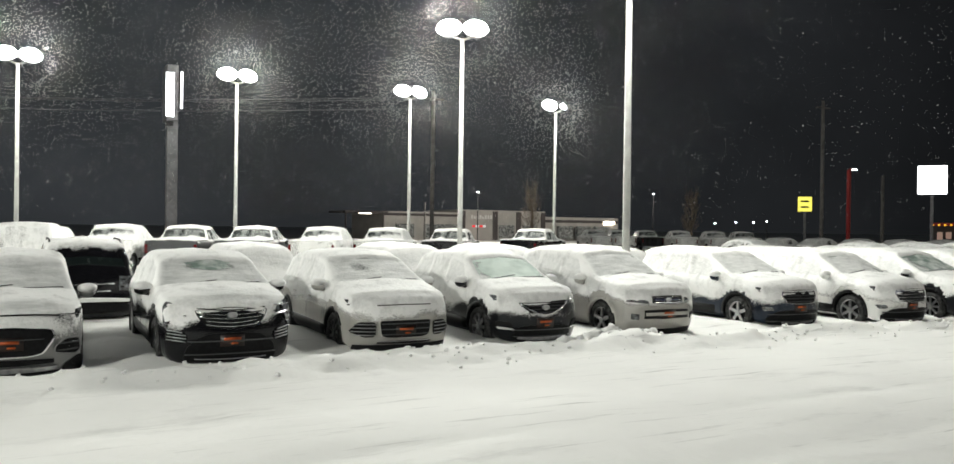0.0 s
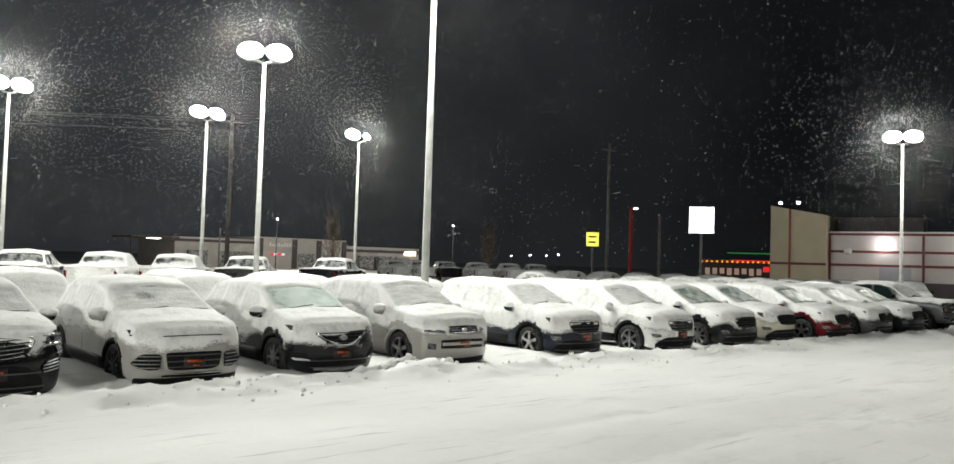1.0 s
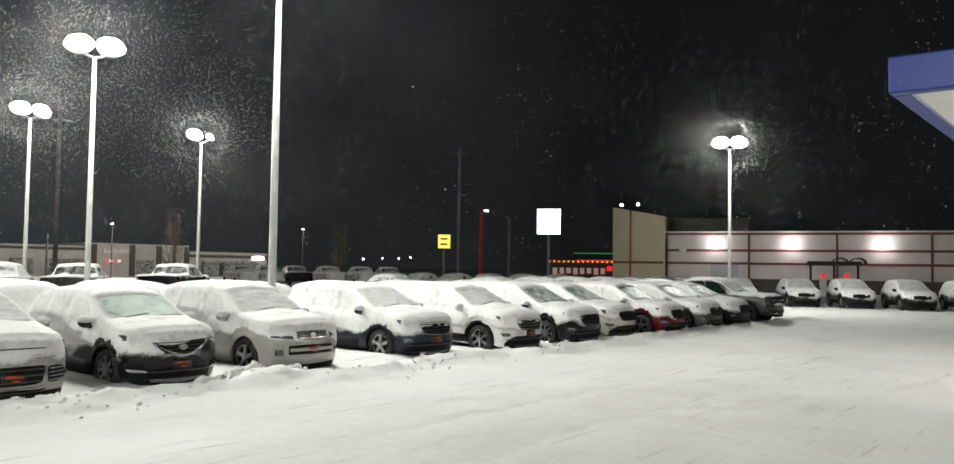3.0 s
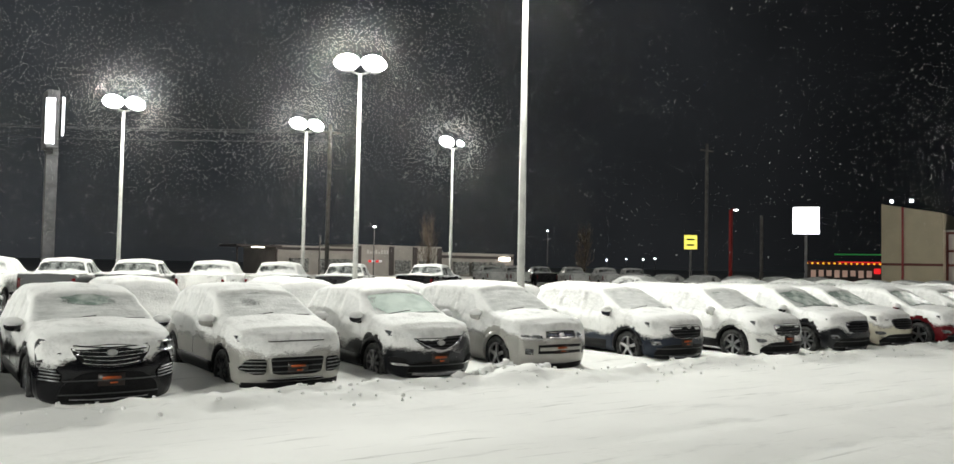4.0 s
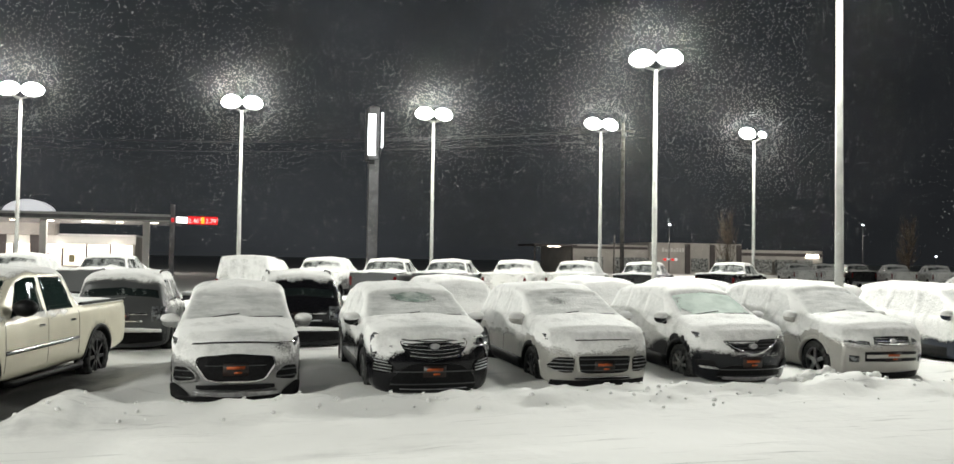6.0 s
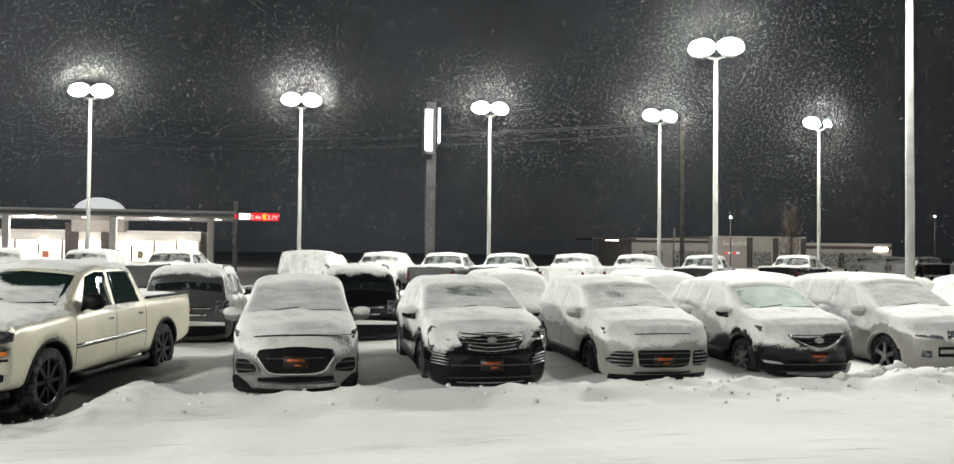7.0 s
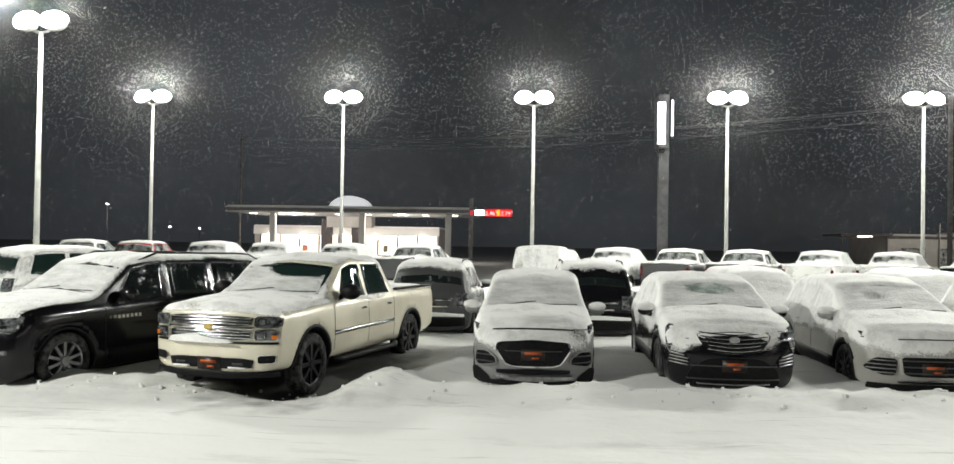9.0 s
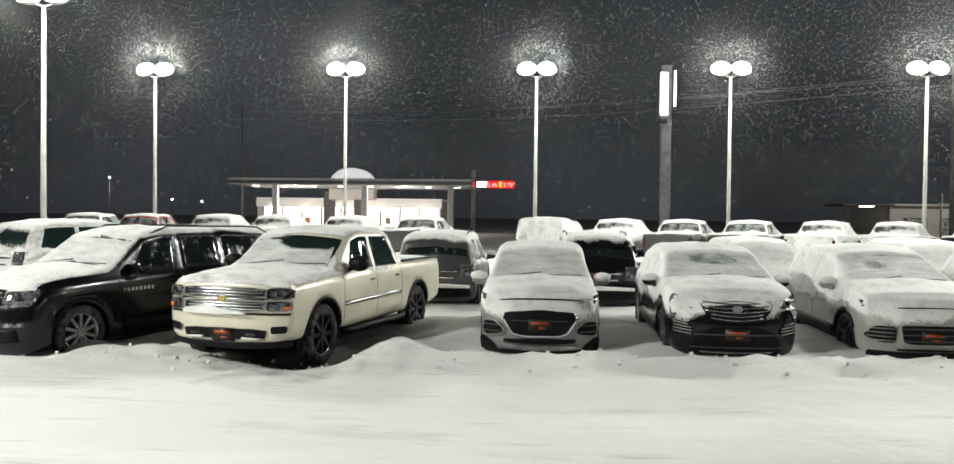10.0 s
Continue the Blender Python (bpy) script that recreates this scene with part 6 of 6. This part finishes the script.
s = crossover(5.70, 2.04, 1.87, hood=1.18, cowl=1.28, nose=1.06, screen=(1.45, 2.15), tail=0.35, belt=1.16, tyre=0.40, roof=0.70, front_axle=1.0, rear_axle=1.2)
s.update(name="long_suv", label="long black wagon with a snowy windscreen and bonnet", category="car", group="front row of parked cars", paint=BLACK, plate=0.62, snow_belt=1.3,
         panes=[(1.80, 2.80, 0.42, -0.02), (2.88, 3.75, 0.0, 0.0), (3.85, 5.25, 0.0, -0.15)], gaps=(1.62, 2.84, 3.80), handles=(2.62, 3.60), mirror=(1.98, 1.30),
         rim=ALLOY, spokes=10, flank=0.0, lee=0.0, bare=0.85, nose_snow=0.45, deep=0.05, glass=GLASS_DUST, mirror_snow=False, rails=(2.4, 5.2), lip=0.008, screen_bare=-0.2, pane_bare=0.6, mirror_size=1.4,
         front=[("grille", PLASTIC, "mid", 0.55, (0.78, 0.80), (1.06, 1.04), dict(off=0.03, bars=4)),
                ("headlight", LENS, "side", 0.58, 0.92, (0.84, 0.86), (1.02, 1.04), dict(off=0.02)),
                ("lower_intake", PLASTIC, "mid", 0.80, (0.30, 0.34), (0.56, 0.50), dict(off=0.02)),
                ("fog_lamp", LENS, "side", 0.66, 0.88, (0.54, 0.55), (0.60, 0.61), dict(off=0.03))])


def name_strokes(h, car, s):
    for k in range(8):
        p, n = h.at(1, 1.68 + k * 0.075, 13.6)
        part("badge_stroke", box(p[0] - 0.006, p[0] + 0.006, p[1], p[1] + 0.045, p[2] - 0.025, p[2] + 0.025), CHROME, car)


s["extra"] = (name_strokes,)
put(build_vehicle(s, 67, 120), -8.0, 11.0, -24, 0.12)

# ---- second row, backs to the camera ----
def rear_kit(high, mat=LENS, plate_z=0.85):
    return [("tail_lamp", mat, "side", 0.58, 0.84, (high - 0.28, high - 0.30), (high, high), dict(end="rear", off=0.015)),
            ("rear_bumper", PLASTIC, "mid", 0.80, (0.32, 0.36), (0.56, 0.52), dict(end="rear", off=0.03)),
            ("bumper_snow", SNOW_CAP, "mid", 0.78, (0.55, 0.54), (0.64, 0.60), dict(end="rear", off=0.07)),
            ("window_sill", CHROME, "mid", 0.42, (high - 0.30, high - 0.30), (high - 0.27, high - 0.27), dict(end="rear", off=0.03)),
            ("chrome_strip", CHROME, "mid", 0.50, (high - 0.16, high - 0.16), (high - 0.12, high - 0.12), dict(end="rear", off=0.02))]


SECOND = [
    ("grey_wagon", "grey crossover seen from behind with a part-cleared window", GREY, 4.9, 1.92, 1.72, -2.45, 0.35, 1.0),
    ("black_wagon", "black crossover seen from behind with a dark rear window", BLACK, 4.9, 1.92, 1.74, 1.08, 0.60, 1.0),
    ("snowy_wagon", "crossover wholly plastered with snow at the back", WHITE, 4.6, 1.84, 1.72, 4.55, -0.1, -1.0),
    ("snowy_wagon", "crossover wholly plastered with snow at the back", SILVER, 4.7, 1.84, 1.72, 8.25, -0.1, -1.0),
    ("snowy_wagon", "low crossover buried under thick snow", GRAPHITE, 4.6, 1.84, 1.70, 10.9, -0.1, -1.0),
    ("snowy_wagon", "crossover wholly plastered with snow at the back", SILVER, 4.7, 1.86, 1.66, 14.6, -0.05, -1.0),
    ("snowy_wagon", "low crossover buried under thick snow", WHITE, 4.6, 1.84, 1.66, 17.9, -0.05, -1.0),
    ("snowy_wagon", "crossover wholly plastered with snow at the back", SILVER, 4.7, 1.84, 1.66, 21.2, -0.05, -1.0),
    ("snowy_wagon", "low crossover buried under thick snow", GREY, 4.6, 1.84, 1.66, 25.0, 0.1, -1.0),
    ("snowy_wagon", "low crossover buried under thick snow", GREY, 4.6, 1.84, 1.62, 29.0, 0.1, -1.0),
]
for i, (name, label, pt, L, W, H, x, bare, clear) in enumerate(SECOND):
    s = crossover(L, W, H, tyre=0.36, tail=0.16 if clear > 0 else 0.26)
    s.update(name=name, label=label, category="car", group="second row of parked cars", paint=pt, flank=0.8, lee=0.4, bare=bare, deep=0.07, back_bare=0.1, wipers=False, front=rear_kit(1.05), rear_plate=0.84 if clear > 0 else 0, wind=1)
    if clear > 0:
        s.update(glass=GLASS if i == 0 else GLASS_DUST, flank=0.2, lee=0.1, rails=(2.2, 4.2), back_bare=1.1, clear=[(0, L - 0.06, 1.25, (1.2, 0.16, 0.38), 1.5)])
    else:
        s.update(nose_snow=0.6)
    put(build_vehicle(s, 83 + 5 * i, 60), x, 18.0 + L, 180, 0.09 if clear > 0 else 0.15)

s = crossover(4.9, 1.95, 1.88, hood=1.2, cowl=1.3, belt=1.15, nose=1.06, tyre=0.38)
s.update(name="white_wagon", label="white tall wagon with a dark rear window", category="car", group="second row of parked cars", paint=WHITE, flank=0.1, bare=0.5, deep=0.05, front=rear_kit(1.2), wipers=False, glass=GLASS_CLEAR)
put(build_vehicle(s, 151, 60), -10.6, 22.3, 160)

# ---- far rows ----
base_far = dict(category="pick-up", group="far row of pick-ups", wipers=False, deep=0.08, flank=0.5, bare=0.2, nose_snow=0.4, back_bare=0.8, mirror_snow=False,
                front=[("tailgate", PLASTIC, "mid", 0.70, (0.62, 0.62), (0.66, 0.66), dict(end="rear", off=0.01)),
                       ("tail_lamp", LENS_RED, "side", 0.86, 0.97, (0.90, 0.90), (1.28, 1.28), dict(end="rear", off=0.012)),
                       ("rear_bumper", CHROME, "mid", 0.92, (0.46, 0.48), (0.62, 0.62), dict(end="rear", off=0.06))])
FAR = []
for i, (pt, word) in enumerate(((WHITE, "white"), (BLACK, "black"), (GREY, "grey"), (BRIGHT_RED, "red"))):
    s = pickup(5.85, 2.03, 1.98, nose=1.2, hood=1.40)
    s.update(base_far)
    s.update(name="far_pickup", label=word + " pick-up seen from behind with snow on roof and bed", paint=pt, glass=GLASS_MID)
    if i:
        s.update(flank=0.1, bare=0.5 if i < 3 else 0.75, nose_snow=0.0)
    FAR.append(build_vehicle(s, 171 + i, 44))
spots = [(-19.5, 2), (-16.9, 3), (-13.6, 0), (-10.8, 0), (-7.6, 0), (-4.4, 2), (4.2, 0), (6.9, 2), (9.75, 2), (12.9, 0), (15.9, 0), (19.3, 1)]
places = [(k, pose(x + x * 0.04, 39.0, -0.04, 0, 0, 164 - 0.75 * math.degrees(math.atan2(x, 39.0)) - (x % 1.7))) for x, k in spots]
places.append((1, pose(26.4, 40.2, 0, 0, 0, 130)))
for k, az in enumerate((35.6, 37.2, 39.0, 41.2, 43.4, 45.2)):
    places.append(((0, 0, 1, 0, 0, 2)[k], pose(82 * math.sin(radians(az)), 82 * math.cos(radians(az)), 0, 0, 0, 180 - az + 14)))
used = set()
for k, m in places:
    if k not in used:
        used.add(k)
        FAR[k].matrix_basis = m
    else:
        copy_thing(FAR[k], m)
# white pick-up with a tall cap, nearer
s = pickup(5.6, 2.0, 1.95)
s["top"] = [(-0.1, 1.08), (0, 1.08), (0.3, 1.2), (1.45, 1.26), (2.12, 1.85), (2.5, 1.95), (3.6, 1.95), (3.9, 2.02), (4.1, 2.06), (5.5, 2.06), (5.58, 1.3), (5.6, 1.2)]
s["roof"] = [(0, 0.84), (1.45, 0.82), (2.1, 0.73), (3.8, 0.74), (5.6, 0.78)]
s.update(name="capped_pickup", label="white pick-up with a snow-covered bed cap", category="pick-up", paint=WHITE, wipers=False, bare=-0.05, flank=0.9, lee=0.7, nose_snow=0.6, deep=0.07, back_glass=(5.52, 5.585), glass=GLASS,
         front=base_far["front"])
put(build_vehicle(s, 190, 60), 1.2, 36.0, 166)

s = crossover(4.7, 1.84, 1.56, hood=0.92, cowl=1.0, nose=0.82, screen=(1.25, 2.05), tail=0.9, belt=0.95, tyre=0.33)
s.update(name="far_sedan", label="low car under snow in a far row", category="car", group="far row of cars", paint=GREY, wipers=False, bare=0.25, flank=0.4, deep=0.06, front=rear_kit(0.9), mirror_snow=False)
sedan = build_vehicle(s, 201, 40)
sedan.matrix_basis = pose(38.5, 40.0, 0, 0, 0, 180)
for az in np.arange(47.2, 61, 2.3):
    copy_thing(sedan, pose(74 * math.sin(radians(az)), 74 * math.cos(radians(az)), 0, 0, 0, 180 - az - 38))
for x, y in ((36, 30), (40, 30), (44, 30), (48, 30), (52, 30), (56, 30), (60, 30), (34, 21.5), (38, 21.5)):
    copy_thing(sedan, pose(x, y, 0, 0, 0, 180 + (x % 3) - 1.5))
s = crossover(4.5, 1.84, 1.68)
s.update(name="lot_suv", label="snow-dusted crossover facing the lane across the yard", category="car", group="cars across the yard", paint=GRAPHITE, bare=0.12, flank=0.9, deep=0.05, mirror_snow=False, glass=GLASS_FROST,
         front=[("grille", PLASTIC, "mid", 0.46, (0.62, 0.64), (0.84, 0.82), dict(off=0.03)), ("lower_intake", PLASTIC, "mid", 0.68, (0.20, 0.24), (0.42, 0.40), dict(off=0.02)), ("headlight", LENS, "side", 0.54, 0.83, (0.74, 0.78), (0.85, 0.95), dict(off=0.015))])
lot = build_vehicle(s, 211, 50)
lot.matrix_basis = pose(50.3, 15.1, 0, 0, 0, -60)
for x, y in ((51.1, 12.3), (51.7, 9.3), (52.3, 6.3), (48.9, 18.3)):
    copy_thing(lot, pose(x, y, 0, 0, 0, -60))
# grey pick-up closing the front row
s = pickup(5.6, 1.95, 1.82)
s.update(name="grey_pickup", label="grey pick-up closing the row with little snow on it", category="pick-up", group="front row of parked cars", paint=GREY, bare=0.75, flank=0.1, front=truck_front(PLASTIC), glass=GLASS_CLEAR, mirror_snow=False, mirror_paint=PLASTIC)
put(build_vehicle(s, 221, 60), 34.0, 11.2)


# ---- falling snow and lamp glow ----
rf = np.random.RandomState(12)


def flakes(centre, size):
    """Wind-drawn flakes: four-cornered slivers at the given centres, size their half width."""
    n = len(centre)
    sight = centre * (1, 1, 0)
    sight = sight / np.linalg.norm(sight, axis=1, keepdims=True)
    way = np.stack([-0.8 + 0.35 * rf.randn(n), 0.3 * rf.randn(n), -1.0 + 0.2 * rf.randn(n)], -1)
    way = way / np.linalg.norm(way, axis=1, keepdims=True) * (size * (2 + 6 * rf.rand(n)))[:, None]
    side = np.cross(way, sight)
    side = side / np.linalg.norm(side, axis=1, keepdims=True) * size[:, None]
    deep = sight * size[:, None]
    v = np.stack([centre - way, centre + side + way * 0.3, centre - side + way * 0.3, centre + way + deep], 1).reshape(-1, 3)
    f = np.array(((0, 2, 1), (0, 3, 2), (0, 1, 3), (1, 2, 3)))
    return v, (f[None] + 4 * np.arange(n)[:, None, None]).reshape(-1, 3)


n = 9000
far, az = 7.0 + 36 * rf.rand(n), np.radians(-48 + 140 * rf.rand(n))
loose = np.stack([far * np.sin(az), far * np.cos(az), 2.3 + rf.rand(n) * 0.30 * far], -1)
centres, sizes = [loose], [(0.00008 + 0.00016 * rf.rand(n) ** 2) * far]
# extra flakes crowd each lamp head to imitate its glow in the air
for x, y, high in LAMP_TOPS[:-1]:
    n = 15000
    way = rf.randn(n, 3)
    r = 1.2 + 9.5 * rf.rand(n) ** 1.5
    c = np.array((x, y, high)) + way / np.linalg.norm(way, axis=1, keepdims=True) * r[:, None]
    keep = c[:, 2] > 2.4
    centres.append(c[keep])
    sizes.append((0.00004 + 0.00006 * rf.rand(keep.sum())) * np.linalg.norm(c[keep], axis=1))
verts, faces = flakes(np.concatenate(centres), np.concatenate(sizes))
ob = new("falling_snow_and_glow", mesh_of("falling_snow_and_glow", verts, faces.tolist(), [SNOW], False))
tagged(ob, "wind-driven snowflakes, packed closer round the lamps to imitate their glow", "snowfall", kind="stuff")
